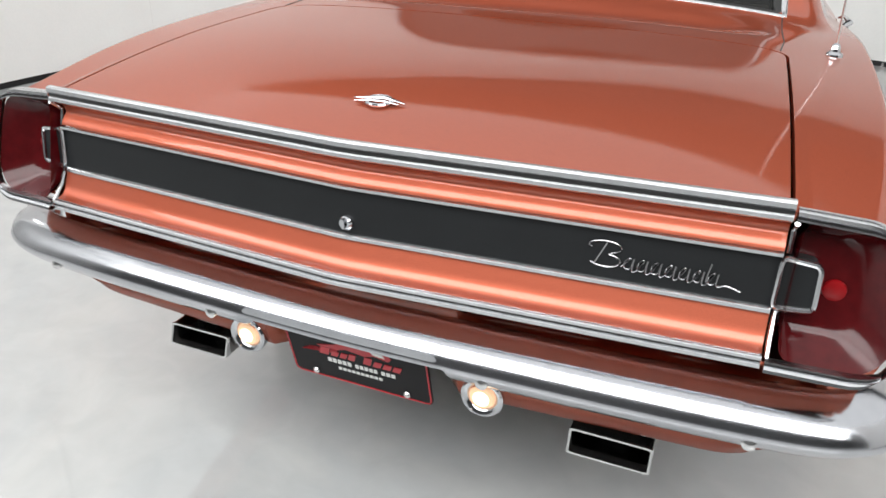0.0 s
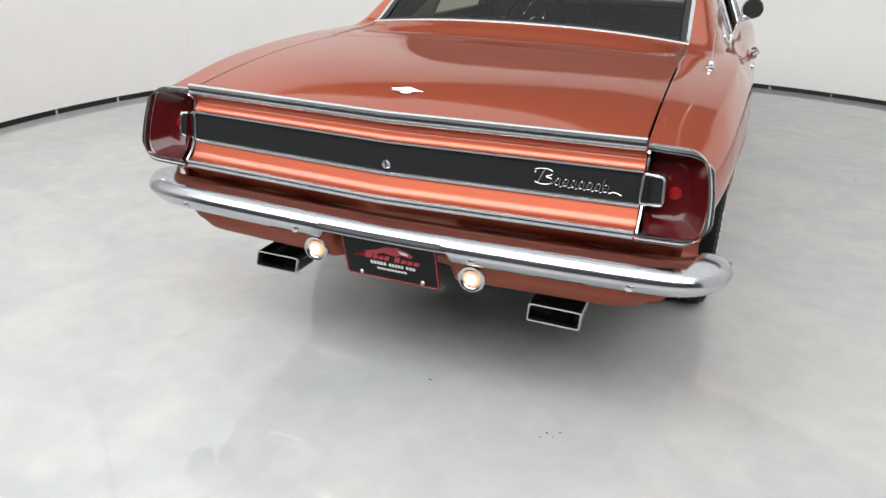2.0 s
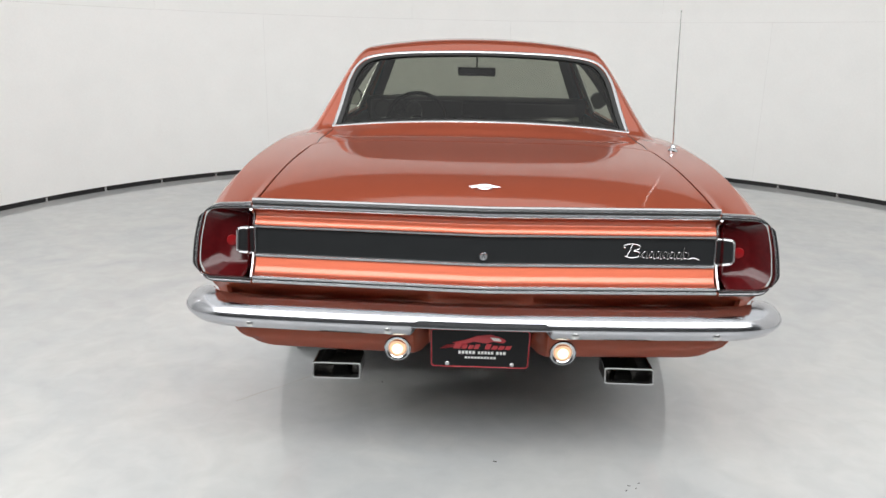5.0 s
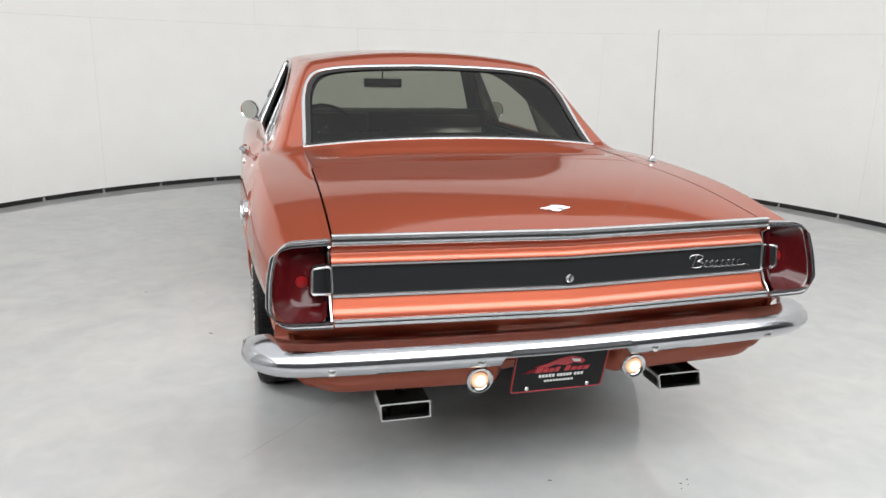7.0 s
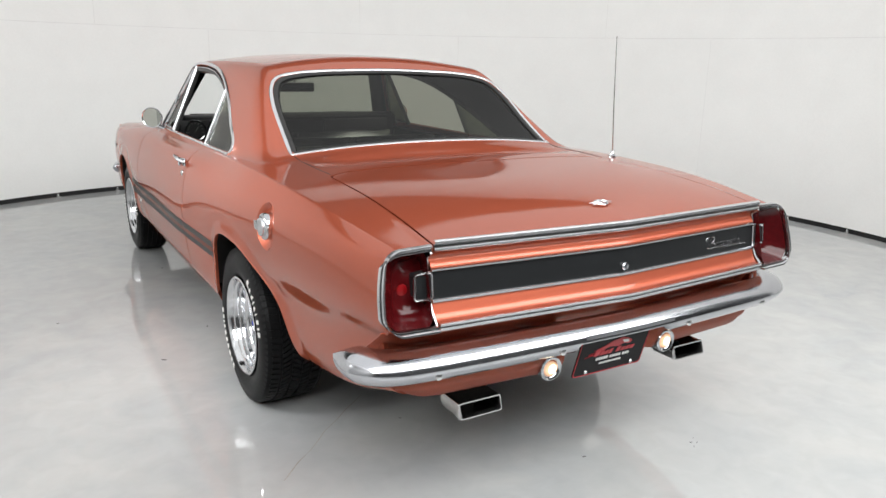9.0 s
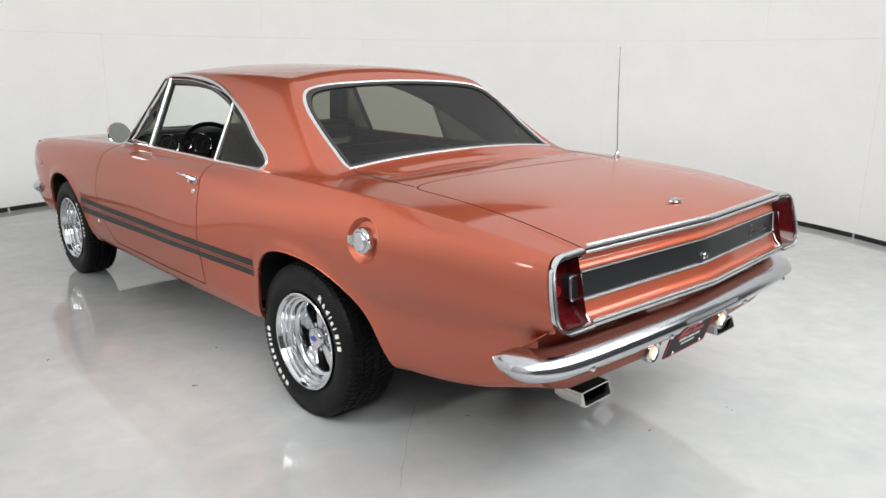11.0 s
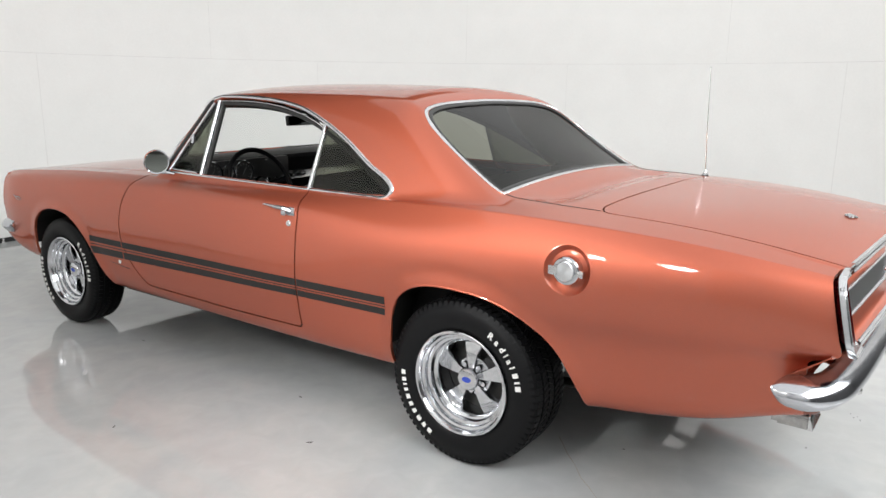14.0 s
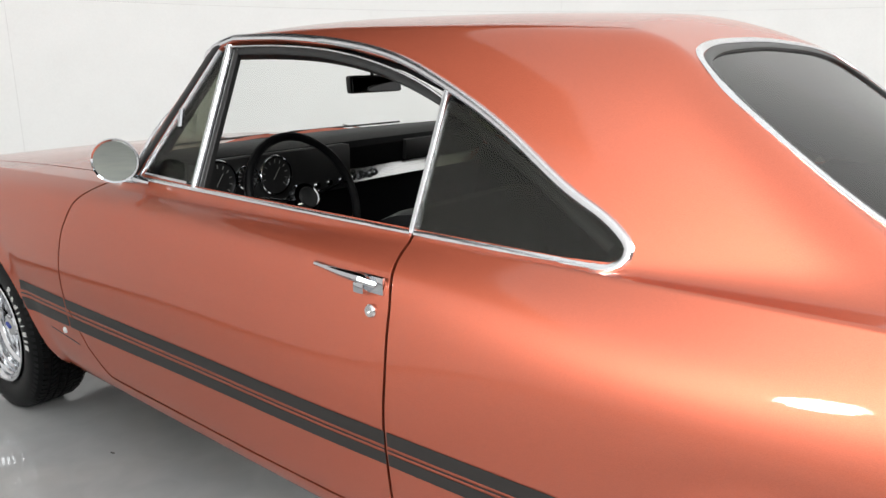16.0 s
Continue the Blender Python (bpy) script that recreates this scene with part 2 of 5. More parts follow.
RED_LENS = material("red_lens", (0.055, 0.003, 0.004), 0.20, coat=0.08, vary=0.25, scale=60, spec=0.35)
RED_PRINT = material("red_print", (0.45, 0.02, 0.03), 0.4, vary=0.08, scale=90)
WHITE_PRINT = material("white_print", (0.75, 0.75, 0.74), 0.4, vary=0.05, scale=90)
CLEAR_GLASS = glass("clear_glass", (0.93, 0.95, 0.94))
TINTED_GLASS = glass("tinted_glass", (0.44, 0.452, 0.395))
REAR_GLASS = glass("tinted_rear_glass", (0.27, 0.28, 0.23))
DARK_REFLECTION = material("dark_reflection_mirror", (0.06, 0.06, 0.062), 0.03, 1.0)
DIAL_PRINT = material("dial_print", (0.16, 0.16, 0.155), 0.5, vary=0.08, scale=90)
LAMP_GLOW = glow("reversing_lamp_lens", (1.0, 0.62, 0.38), 0.34)
BULB_GLOW = glow("reversing_lamp_bulb", (1.0, 0.86, 0.66), 1.5)
RED_GLINT = material("red_glint", (0.22, 0.004, 0.006), 0.3, spec=0.3)
DARK_CHROME = material("smoked_chrome", (0.34, 0.34, 0.35), 0.20, 1.0, vary=0.1, scale=90)
WHEEL_CHROME = material("wheel_chrome", (0.66, 0.67, 0.69), 0.13, 1.0, vary=0.12, scale=60)
PLATE_BLACK = material("plate_black", (0.006, 0.006, 0.007), 0.5, vary=0.1, scale=120, spec=0.16)
MIRROR = material("mirror_glass", (0.52, 0.54, 0.50), 0.01, 1.0)
BLUE = material("blue_enamel", (0.03, 0.06, 0.35), 0.25, vary=0.05, scale=90)
WALL = material("white_wall_paint", (0.87, 0.868, 0.855), 0.55, bump=0.0004, scale=60, vary=0.02)


def epoxy_floor():
    """Poured grey epoxy: soft bluish and cream clouds, wiped streaks, a wet gloss."""
    m = material("grey_epoxy_floor", (0.50, 0.51, 0.505), 0.06, spec=0.75)
    nodes, links = m.node_tree.nodes, m.node_tree.links
    b = nodes["Principled BSDF"]
    co = nodes.new("ShaderNodeTexCoord")
    cloud, tint, fine, dust = (nodes.new("ShaderNodeTexNoise") for _ in range(4))
    for n, scale, detail, warp in ((cloud, 1.6, 4, 1.2), (tint, 0.9, 3, 0.8), (fine, 9, 6, 0.6), (dust, 55, 3, 0)):
        n.inputs["Scale"].default_value, n.inputs["Detail"].default_value, n.inputs["Distortion"].default_value = scale, detail, warp
        links.new(co.outputs["Object"], n.inputs["Vector"])
    ramp = nodes.new("ShaderNodeValToRGB")
    ramp.color_ramp.elements[0].position, ramp.color_ramp.elements[0].color = 0.33, (0.445, 0.457, 0.461, 1)
    ramp.color_ramp.elements[1].position, ramp.color_ramp.elements[1].color = 0.66, (0.505, 0.507, 0.497, 1)
    links.new(cloud.outputs[0], ramp.inputs[0])
    span, mix = nodes.new("ShaderNodeMapRange"), nodes.new("ShaderNodeMix")
    mix.data_type, mix.blend_type = "RGBA", "MULTIPLY"
    mix.inputs[0].default_value = 1
    span.inputs[1].default_value, span.inputs[2].default_value = 0.3, 0.7
    span.inputs[3].default_value, span.inputs[4].default_value = 0.95, 1.04
    links.new(fine.outputs[0], span.inputs[0]), links.new(ramp.outputs[0], mix.inputs[6]), links.new(span.outputs[0], mix.inputs[7])
    links.new(mix.outputs[2], b.inputs["Base Color"])
    gloss = nodes.new("ShaderNodeMapRange")
    gloss.inputs[1].default_value, gloss.inputs[2].default_value = 0.3, 0.7
    gloss.inputs[3].default_value, gloss.inputs[4].default_value = 0.015, 0.05
    links.new(tint.outputs[0], gloss.inputs[0]), links.new(gloss.outputs[0], b.inputs["Roughness"])
    bp = nodes.new("ShaderNodeBump")
    bp.inputs["Strength"].default_value, bp.inputs["Distance"].default_value = 0.30, 0.0016
    links.new(fine.outputs[0], bp.inputs["Height"]), links.new(bp.outputs[0], b.inputs["Normal"])
    return m


FLOOR = epoxy_floor()
GAP = material("dark_wall_gap", (0.012, 0.012, 0.013), 0.7, vary=0.2, scale=40)
DARK_WALL = material("dark_hall_paint", (0.05, 0.05, 0.052), 0.8, bump=0.001, scale=12, vary=0.15)
JOINT = material("wall_joint", (0.70, 0.69, 0.68), 0.7, vary=0.1, scale=20)
BOUNCE_WALL = material("bounce_wall_grey", (0.5, 0.5, 0.495), 0.7, bump=0.001, scale=12, vary=0.06)
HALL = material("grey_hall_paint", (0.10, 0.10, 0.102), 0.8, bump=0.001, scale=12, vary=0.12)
LAMP_HOUSING = material("lamp_housing", (0.5, 0.5, 0.5), 0.4, 0.6, vary=0.1, scale=30)

CHIP = material("floor_chip_dark", (0.09, 0.085, 0.08), 0.7, vary=0.2, scale=200)
CRACK = material("floor_crack_grey", (0.30, 0.28, 0.24), 0.6, vary=0.2, scale=90)

# ---- the studio ----
ROOM_X, ROOM_Y, ROOM_R, WALL_H, ROOM_H, BACK_Y = 0.30, 1.10, 4.36, 3.735, 5.3, -5.2


def arc_line(grow, steps=118):
    """The plan of the curved wall, open towards the back of the hall."""
    r = ROOM_R + grow
    return [(ROOM_X + r * math.cos(a), ROOM_Y + r * math.sin(a)) for a in np.linspace(radians(-50), radians(201), steps)]


def hall_line(grow):
    g = grow
    return [(5.6 + g, 6.4 + g), (-5.0 - g, 6.4 + g), (-5.0 - g, BACK_Y - g), (5.6 + g, BACK_Y - g)]


def setting(name, bm, mat, label, category, kind="structure"):
    return tagged(part(name, bm, mat, None), label, category, kind=kind)


def ring(name, g0, g1, z0, z1, mat, label, category, line=arc_line, closed=False):
    bm = bmesh.new()
    rings = [[bm.verts.new((x, y, z)) for x, y in line(g)] for g, z in ((g0, z0), (g0, z1), (g1, z1), (g1, z0))]
    n = len(rings[0])
    for a, b in zip(rings, rings[1:] + rings[:1]):
        for i in range(n if closed else n - 1):
            bm.faces.new((a[i], a[(i + 1) % n], b[(i + 1) % n], b[i]))
    if not closed:
        bm.faces.new([r[0] for r in rings]), bm.faces.new([r[-1] for r in rings])
    return setting(name, bm, mat, label, category)


def slab(name, z0, z1, mat, label, category):
    bm = bmesh.new()
    box(bm, (12.4, 14.4, z1 - z0), (ROOM_X, 0.0, (z0 + z1) / 2))
    return setting(name, bm, mat, label, category)


slab("floor", -0.1, 0.0, FLOOR, "glossy light grey epoxy floor with faint marbling", "floor")
wall = ring("wall_round", 0.0, 0.10, 0.046, WALL_H, WALL, "white painted curved studio wall of joined sheets", "wall")
ring("baseboard", 0.02, 0.08, 0.0, 0.046, GAP, "dark recessed gap below the curved wall", "baseboard")
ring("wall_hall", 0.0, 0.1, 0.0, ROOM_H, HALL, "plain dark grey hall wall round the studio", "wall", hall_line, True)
# Unseen pale wall, added to bounce light onto the car's left side
bm = bmesh.new()
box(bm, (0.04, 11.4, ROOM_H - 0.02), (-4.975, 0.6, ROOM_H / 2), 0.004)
setting("wall_west_bounce", bm, BOUNCE_WALL, "light grey unseen wall added to bounce light onto the car's left side", "wall")
slab("ceiling", ROOM_H, ROOM_H + 0.1, DARK_WALL, "dark grey open hall ceiling", "ceiling")


def wall_seams():
    """Shallow joints between the wall's sheets."""
    r = ROOM_R - 0.0008
    def at(a, z):
        return Vector((ROOM_X + r * math.cos(a), ROOM_Y + r * math.sin(a), z))
    for z in (1.655,):
        bm = bmesh.new()
        tube(bm, [at(a, z) for a in np.linspace(radians(-49), radians(200), 96)], 0.0014, 4)
        part("sheet_joint", bm, JOINT, wall, "faint joint between wall sheets")
    for first, z0, z1 in ((88.5, 0.05, 1.652), (66.7, 1.658, WALL_H - 0.01)):
        for k in range(-2, 4):
            a = radians(first - 36.6 * k)
            bm = bmesh.new()
            tube(bm, [at(a, z0), at(a, z1)], 0.0012, 4)
            part("sheet_joint", bm, JOINT, wall, "faint joint between wall sheets")


wall_seams()

# Small bright feet in the gap under the wall
for k in range(30):
    a = radians(-44 + 7.7 * k)
    r = ROOM_R + 0.012
    bm = bmesh.new()
    box(bm, (0.016, 0.022, 0.040), (0, 0, 0.020), 0.003)
    box(bm, (0.020, 0.040, 0.006), (-0.001, 0, 0.003), 0.001)
    foot = part("wall_foot", bm, STEEL, wall, "small bright foot under the wall")
    foot.matrix_basis = pose(ROOM_X + r * math.cos(a), ROOM_Y + r * math.sin(a), 0.0, 0, 0, math.degrees(a))

# Chips, specks and a hairline crack in the epoxy
epoxy = bpy.data.objects["floor"]
rng = random.Random(5)
for x, y, size in ((-1.095, 0.575, 0.020), (-0.805, 0.931, 0.017), (-1.488, 1.335, 0.018), (0.068, -1.067, 0.012), (-0.792, 2.19, 0.015), (-0.387, -0.475, 0.010), (0.504, -1.187, 0.008), (0.525, -1.20, 0.006), (0.49, -1.215, 0.007), (0.54, -1.17, 0.006), (1.639, 2.211, 0.02)):
    bm = bmesh.new()
    n = 9
    ring = [(size * (0.35 + 0.3 * rng.random()) * math.cos(2 * math.pi * i / n) * 0.45, size * (0.45 + 0.4 * rng.random()) * math.sin(2 * math.pi * i / n)) for i in range(n)]
    plate(bm, ring, lambda u, v, d: Vector((u, v, 0.0012 - d)), 0.0012)
    chip = part("floor_chip", bm, CHIP, epoxy, "small dark chip in the floor")
    chip.matrix_basis = pose(x, y, 0.0002, 0, 0, rng.uniform(0, 180))
bm = bmesh.new()
crack = [(-0.945, -0.685), (-0.921, -0.663), (-0.86, -0.60), (-0.80, -0.545), (-0.735, -0.485), (-0.69, -0.43), (-0.62, -0.37), (-0.56, -0.31), (-0.50, -0.262), (-0.44, -0.215)]
left, right = [], []
for i, (x, y) in enumerate(crack):
    w = 0.0016 * (0.5 + rng.random())
    jx, jy = rng.uniform(-0.004, 0.004), rng.uniform(-0.004, 0.004)
    left.append(bm.verts.new((x + jx - w, y + jy + w, 0.0006)))
    right.append(bm.verts.new((x + jx + w, y + jy - w, 0.0006)))
for i in range(len(crack) - 1):
    bm.faces.new((left[i], right[i], right[i + 1], left[i + 1]))
part("floor_crack", bm, CRACK, epoxy, "hairline crack in the floor")

# ---- the car: body form ----
# Half sections along the car: y, then x and z of points from the sill up to the middle of the deck or bonnet.
SECTION_Y = (-1.21, -1.05, -0.8, -0.42, -0.05, 0.35, 0.86, 1.45, 2.05, 2.5, 2.85, 3.2, 3.45, 3.56)
SECTION = {
    "x0": (0.63, 0.64, 0.66, 0.69, 0.75, 0.76, 0.77, 0.77, 0.77, 0.76, 0.76, 0.75, 0.72, 0.69),
    "z0": (0.466, 0.424, 0.366, 0.318, 0.298, 0.29, 0.285, 0.285, 0.29, 0.29, 0.30, 0.32, 0.36, 0.40),
    "x1": (0.748, 0.753, 0.764, 0.785, 0.838, 0.85, 0.85, 0.85, 0.85, 0.84, 0.83, 0.825, 0.815, 0.80),
    "z1": (0.476, 0.434, 0.376, 0.334, 0.324, 0.32, 0.315, 0.315, 0.32, 0.32, 0.33, 0.35, 0.39, 0.43),
    "x2": (0.797, 0.807, 0.817, 0.834, 0.878, 0.890, 0.905, 0.90, 0.895, 0.885, 0.875, 0.865, 0.85, 0.83),
    "z2": (0.62, 0.60, 0.57, 0.54, 0.50, 0.49, 0.49, 0.49, 0.49, 0.49, 0.49, 0.50, 0.52, 0.53),
    "x3": (0.836, 0.852, 0.871, 0.886, 0.903, 0.906, 0.918, 0.914, 0.908, 0.898, 0.888, 0.875, 0.858, 0.838),
    "z3": (0.72, 0.715, 0.70, 0.69, 0.68, 0.67, 0.665, 0.665, 0.665, 0.665, 0.665, 0.665, 0.66, 0.655),
    "x4": (0.838, 0.866, 0.887, 0.897, 0.900, 0.897, 0.89, 0.886, 0.882, 0.875, 0.868, 0.858, 0.842, 0.824),
    "z4": (0.83, 0.835, 0.845, 0.85, 0.85, 0.845, 0.84, 0.83, 0.83, 0.83, 0.82, 0.80, 0.785, 0.775),
    "x5": (0.816, 0.842, 0.861, 0.870, 0.869, 0.851, 0.852, 0.845, 0.845, 0.84, 0.832, 0.825, 0.815, 0.800),
    "z5": (0.895, 0.908, 0.922, 0.932, 0.933, 0.925, 0.920, 0.916, 0.906, 0.893, 0.878, 0.858, 0.838, 0.826),
    "x6": (0.786, 0.806, 0.828, 0.840, 0.838, 0.812, 0.790, 0.775, 0.785, 0.785, 0.778, 0.772, 0.765, 0.755),
    "z6": (0.915, 0.936, 0.963, 0.983, 0.988, 0.976, 0.960, 0.949, 0.940, 0.925, 0.908, 0.884, 0.864, 0.852),
    "x7": (0.45, 0.45, 0.45, 0.45, 0.45, 0.45, 0.45, 0.45, 0.45, 0.45, 0.45, 0.45, 0.42, 0.40),
    "z7": (0.932, 0.965, 0.995, 1.012, 1.03, 1.0, 0.99, 0.985, 0.970, 0.948, 0.925, 0.893, 0.870, 0.858),
    "z8": (0.937, 0.975, 1.002, 1.016, 1.04, 1.01, 1.0, 0.995, 0.985, 0.965, 0.94, 0.901, 0.876, 0.862),
}
SECTION = {key: spline(SECTION_Y, row) for key, row in SECTION.items()}
KNOTS = np.array([0, 0.10, 0.30, 0.50, 0.68, 0.80, 0.90, 1.45, 1.95])
V_SIDE = np.concatenate([np.linspace(0, 0.3, 10, False), np.linspace(0.3, 0.68, 26, False), np.linspace(0.68, 0.9, 22, False), np.linspace(0.9, 1.16, 30, False), np.linspace(1.16, 1.95, 34)])


def section(y):
    """Points of the half section at y, from the sill to the middle."""
    s = {key: float(f(y)) for key, f in SECTION.items()}
    xs = [s["x0"], s["x1"], s["x2"], s["x3"], s["x4"], s["x5"], s["x6"], s["x7"], 0.0]
    zs = [s["z0"], s["z1"], s["z2"], s["z3"], s["z4"], s["z5"], s["z6"], s["z7"], s["z8"]]
    # Mirrored past the middle, so that the two halves meet level.
    kn = np.concatenate([KNOTS, [2 * KNOTS[-1] - KNOTS[-2], 2 * KNOTS[-1] - KNOTS[-3]]])
    # Flank and top are drawn apart, so that they meet in the shoulder's crease.
    low = V_SIDE <= KNOTS[6]
    x = np.where(low, spline(KNOTS[:7], xs[:7])(V_SIDE), spline(kn[6:], xs[6:] + [-xs[-2], -xs[-3]])(V_SIDE))
    z = np.where(low, spline(KNOTS[:7], zs[:7])(V_SIDE), spline(kn[6:], zs[6:] + [zs[-2], zs[-3]])(V_SIDE))
    x[-1] = 0
    return x, z


ROOF = spline((0.2, 0.5, 0.9, 1.3, 1.68, 2.0), (1.375, 1.405, 1.420, 1.420, 1.402, 1.36))


def cabin(x, y):
    """Height of the roof, pillars and screens over the plan."""
    crown = 0.050 * (np.abs(x) / 0.6) ** 2.2
    roof = ROOF(y) - crown
    rear = 1.042 + (y + 0.03) * 0.615 + 0.012 - 0.03 * (np.abs(x) / 0.6) ** 2 * step(0.5, 0.1, y)
    front = 1.345 - (y - 1.70 + 0.36 * (x / 0.7) ** 2 * 0.55 - 0.16) * 1.15
    side = 0.98 + (0.778 - np.abs(x)) / 0.45
    top = soft_min(soft_min(roof, rear, 0.035), front, 0.03)
    return soft_min(top, side, 0.045 + 0.075 * step(1.1, 0.3, y))


def surface(y):
    x, z = section(y)
    deck = (x < float(SECTION["x6"](y)) + 0.012) & (z > 0.8)
    # The valley between the rear screen and the boot lid.
    z = z - 0.024 * np.exp(-(((y + 0.20) / 0.075) ** 2)) * step(0.70, 0.45, x) * deck
    k = 0.020 + 0.026 * step(0.45, 0.1, y)
    z = np.where(deck & (y < 2.6) & (y > -0.5), soft_max(z, cabin(x, np.full_like(x, y)), k), z)
    lean = step(-0.85, -1.21, y)
    inner = step(0.838, 0.80, x)
    yy = y - lean * (0.24 * np.clip(0.917 - z, 0, 0.205) - 0.085 * (inner * step(0.715, 0.66, z) + (1 - inner) * step(0.700, 0.640, z)))
    yy = yy + 0.025 * lean * step(0.685, 0.705, x)
    # The tail and nose are drawn to a shallow point in plan.
    yy = yy - 0.05 * lean * (1 - np.abs(x) / 0.80) * (x < 0.8)
    return np.stack([x, yy, z], 1)


ROWS = np.concatenate([np.linspace(-1.21, -0.9, 26, False), np.linspace(-0.9, 0.9, 130, False), np.linspace(0.9, 2.3, 84, False), np.linspace(2.3, 3.56, 50)])
half = np.array([surface(float(y)) for y in ROWS])
n_rows, n_cols = half.shape[:2]
other = half[:, -2::-1] * (-1, 1, 1)
SKIN = np.concatenate([half, other], 1).reshape(-1, 3)
SKIN_FACES = [f[::-1] for f in grid_faces(n_rows, 2 * n_cols - 1)]

# Outlines, in the side view (y, z) or in plan (x, y).
REAR_ARCH = [(0.30, 0.15), (0.322, 0.42), (0.315, 0.53), (0.285, 0.61), (0.225, 0.665), (0.13, 0.695), (0.02, 0.70), (-0.12, 0.687), (-0.24, 0.645), (-0.345, 0.567), (-0.415, 0.475), (-0.458, 0.395), (-0.478, 0.33), (-0.49, 0.15)]
FRONT_ARCH = [(3.10, 0.15), (3.135, 0.45), (3.125, 0.53), (3.085, 0.605), (3.01, 0.66), (2.91, 0.69), (2.80, 0.695), (2.68, 0.675), (2.58, 0.625), (2.50, 0.55), (2.42, 0.45), (2.34, 0.36), (2.22, 0.15)]
SIDE_WINDOW = [(1.86, 0.985), (1.672, 1.330), (1.625, 1.345), (1.45, 1.347), (1.2, 1.331), (1.035, 1.301), (0.907, 1.261), (0.687, 1.163), (0.537, 1.082), (0.436, 1.030), (0.420, 1.008), (0.434, 0.988), (0.525, 0.983), (0.86, 0.981), (1.2, 0.981), (1.6, 0.981)]
REAR_SCREEN = [(0.645, -0.028), (0.632, 0.12), (0.620, 0.25), (0.602, 0.325), (0.563, 0.385), (0.48, 0.418), (0.24, 0.442), (0.0, 0.449)]
REAR_SCREEN = REAR_SCREEN + [(-x, y) for x, y in REAR_SCREEN[-2::-1]]
_t = np.concatenate([[0], np.cumsum([math.dist(a, b) for a, b in zip(REAR_SCREEN, REAR_SCREEN[1:])])])
_fx, _fy = spline(_t, [p[0] for p in REAR_SCREEN]), spline(_t, [p[1] for p in REAR_SCREEN])
REAR_SCREEN = [(float(_fx(s)), float(_fy(s))) for s in np.linspace(0, _t[-1], 90)]
FRONT_SCREEN = [(0.56, 1.745), (0.30, 1.82), (0.0, 1.84), (-0.30, 1.82), (-0.56, 1.745), (-0.70, 1.955), (-0.4, 2.10), (0.0, 2.15), (0.4, 2.10), (0.70, 1.955)]
DOOR = rounded([(0.862, 1.02), (0.862, 0.962), (0.850, 0.92), (0.832, 0.86), (0.823, 0.72), (0.824, 0.59), (0.82, 0.46), (0.812, 0.386), (1.30, 0.378), (1.95, 0.383), (2.05, 0.45), (2.12, 0.53), (2.145, 0.60), (2.152, 0.70), (2.14, 0.80), (2.10, 0.89), (2.03, 0.952), (1.93, 0.958), (1.93, 1.02)], 0.02, 3)
LID = rounded([(0.662, -0.445), (0.60, -0.415), (-0.60, -0.415), (-0.662, -0.445), (-0.687, -1.5), (0.687, -1.5)], 0.03, 3)
BONNET = rounded([(0.70, 2.08), (0.4, 2.22), (0.0, 2.26), (-0.4, 2.22), (-0.70, 2.08), (-0.66, 3.7), (0.66, 3.7)], 0.03, 3)


def kept(verts, faces, *fields):
    """Cuts a skin by several fields, one after another."""
    for field in fields:
        x, y, z = np.array(verts).T
        verts, faces = cut(verts, faces, field(x, y, z))
    return verts, faces


def no_arch(x, y, z):
    d = np.maximum(inside(REAR_ARCH, y, z), inside(FRONT_ARCH, y, z))
    return np.where(np.abs(x) > 0.6, -d, 1.0)


def no_window(x, y, z):
    d = inside(SIDE_WINDOW, y, z)
    return np.where(np.abs(x) > 0.42, -d, 1.0)


def no_screens(x, y, z):
    d = np.where(z > 0.975, np.maximum(inside(REAR_SCREEN, x, y), inside(FRONT_SCREEN, x, y)), -1.0)
    return -d


def door_field(x, y, z):
    return np.where((np.abs(x) > 0.6) & (z < 1.02), inside(DOOR, y, z), -1.0)


def lid_field(x, y, z):
    return np.where(z > 0.88, inside(LID, x, y), -1.0)


def bonnet_field(x, y, z):
    return np.where(z > 0.7, inside(BONNET, x, y), -1.0)


# Wheel arches flare softly to their lips.
for arch in (REAR_ARCH, FRONT_ARCH):
    d = -inside(arch, SKIN[:, 1], SKIN[:, 2])
    flare = 0.006 * np.exp(-((np.maximum(d, 0) / 0.026) ** 2)) - 0.002 * np.exp(-(((d - 0.06) / 0.022) ** 2))
    SKIN[:, 0] += np.sign(SKIN[:, 0]) * np.where((np.abs(SKIN[:, 0]) > 0.6) & (d > -0.2), flare, 0)

SEAM = 0.0034
car = new("car")
tagged(car, "copper metallic two-door hardtop coupe, polished, parked on the studio floor", "car")
open_skin = kept(SKIN, SKIN_FACES, no_arch, no_window, no_screens)
FUEL_Y, FUEL_Z, FUEL_R = -0.427, 0.835, 0.083
open_skin = kept(*open_skin, lambda x, y, z: np.where(x < -0.6, np.hypot(y - FUEL_Y, z - FUEL_Z) - FUEL_R, 1.0))
main = kept(*open_skin, lambda x, y, z: -door_field(x, y, z) - SEAM, lambda x, y, z: -lid_field(x, y, z) - SEAM, lambda x, y, z: -bonnet_field(x, y, z) - SEAM)
body = shell("body", *main, PAINT, car, "copper metallic body shell with soft shoulders")
doors = []
for side in (-1, 1):
    skin = kept(*open_skin, lambda x, y, z: door_field(x, y, z) - SEAM, lambda x, y, z: x * side)
    doors.append(shell("door", *skin, PAINT, car, "closed copper door, its window wound down"))
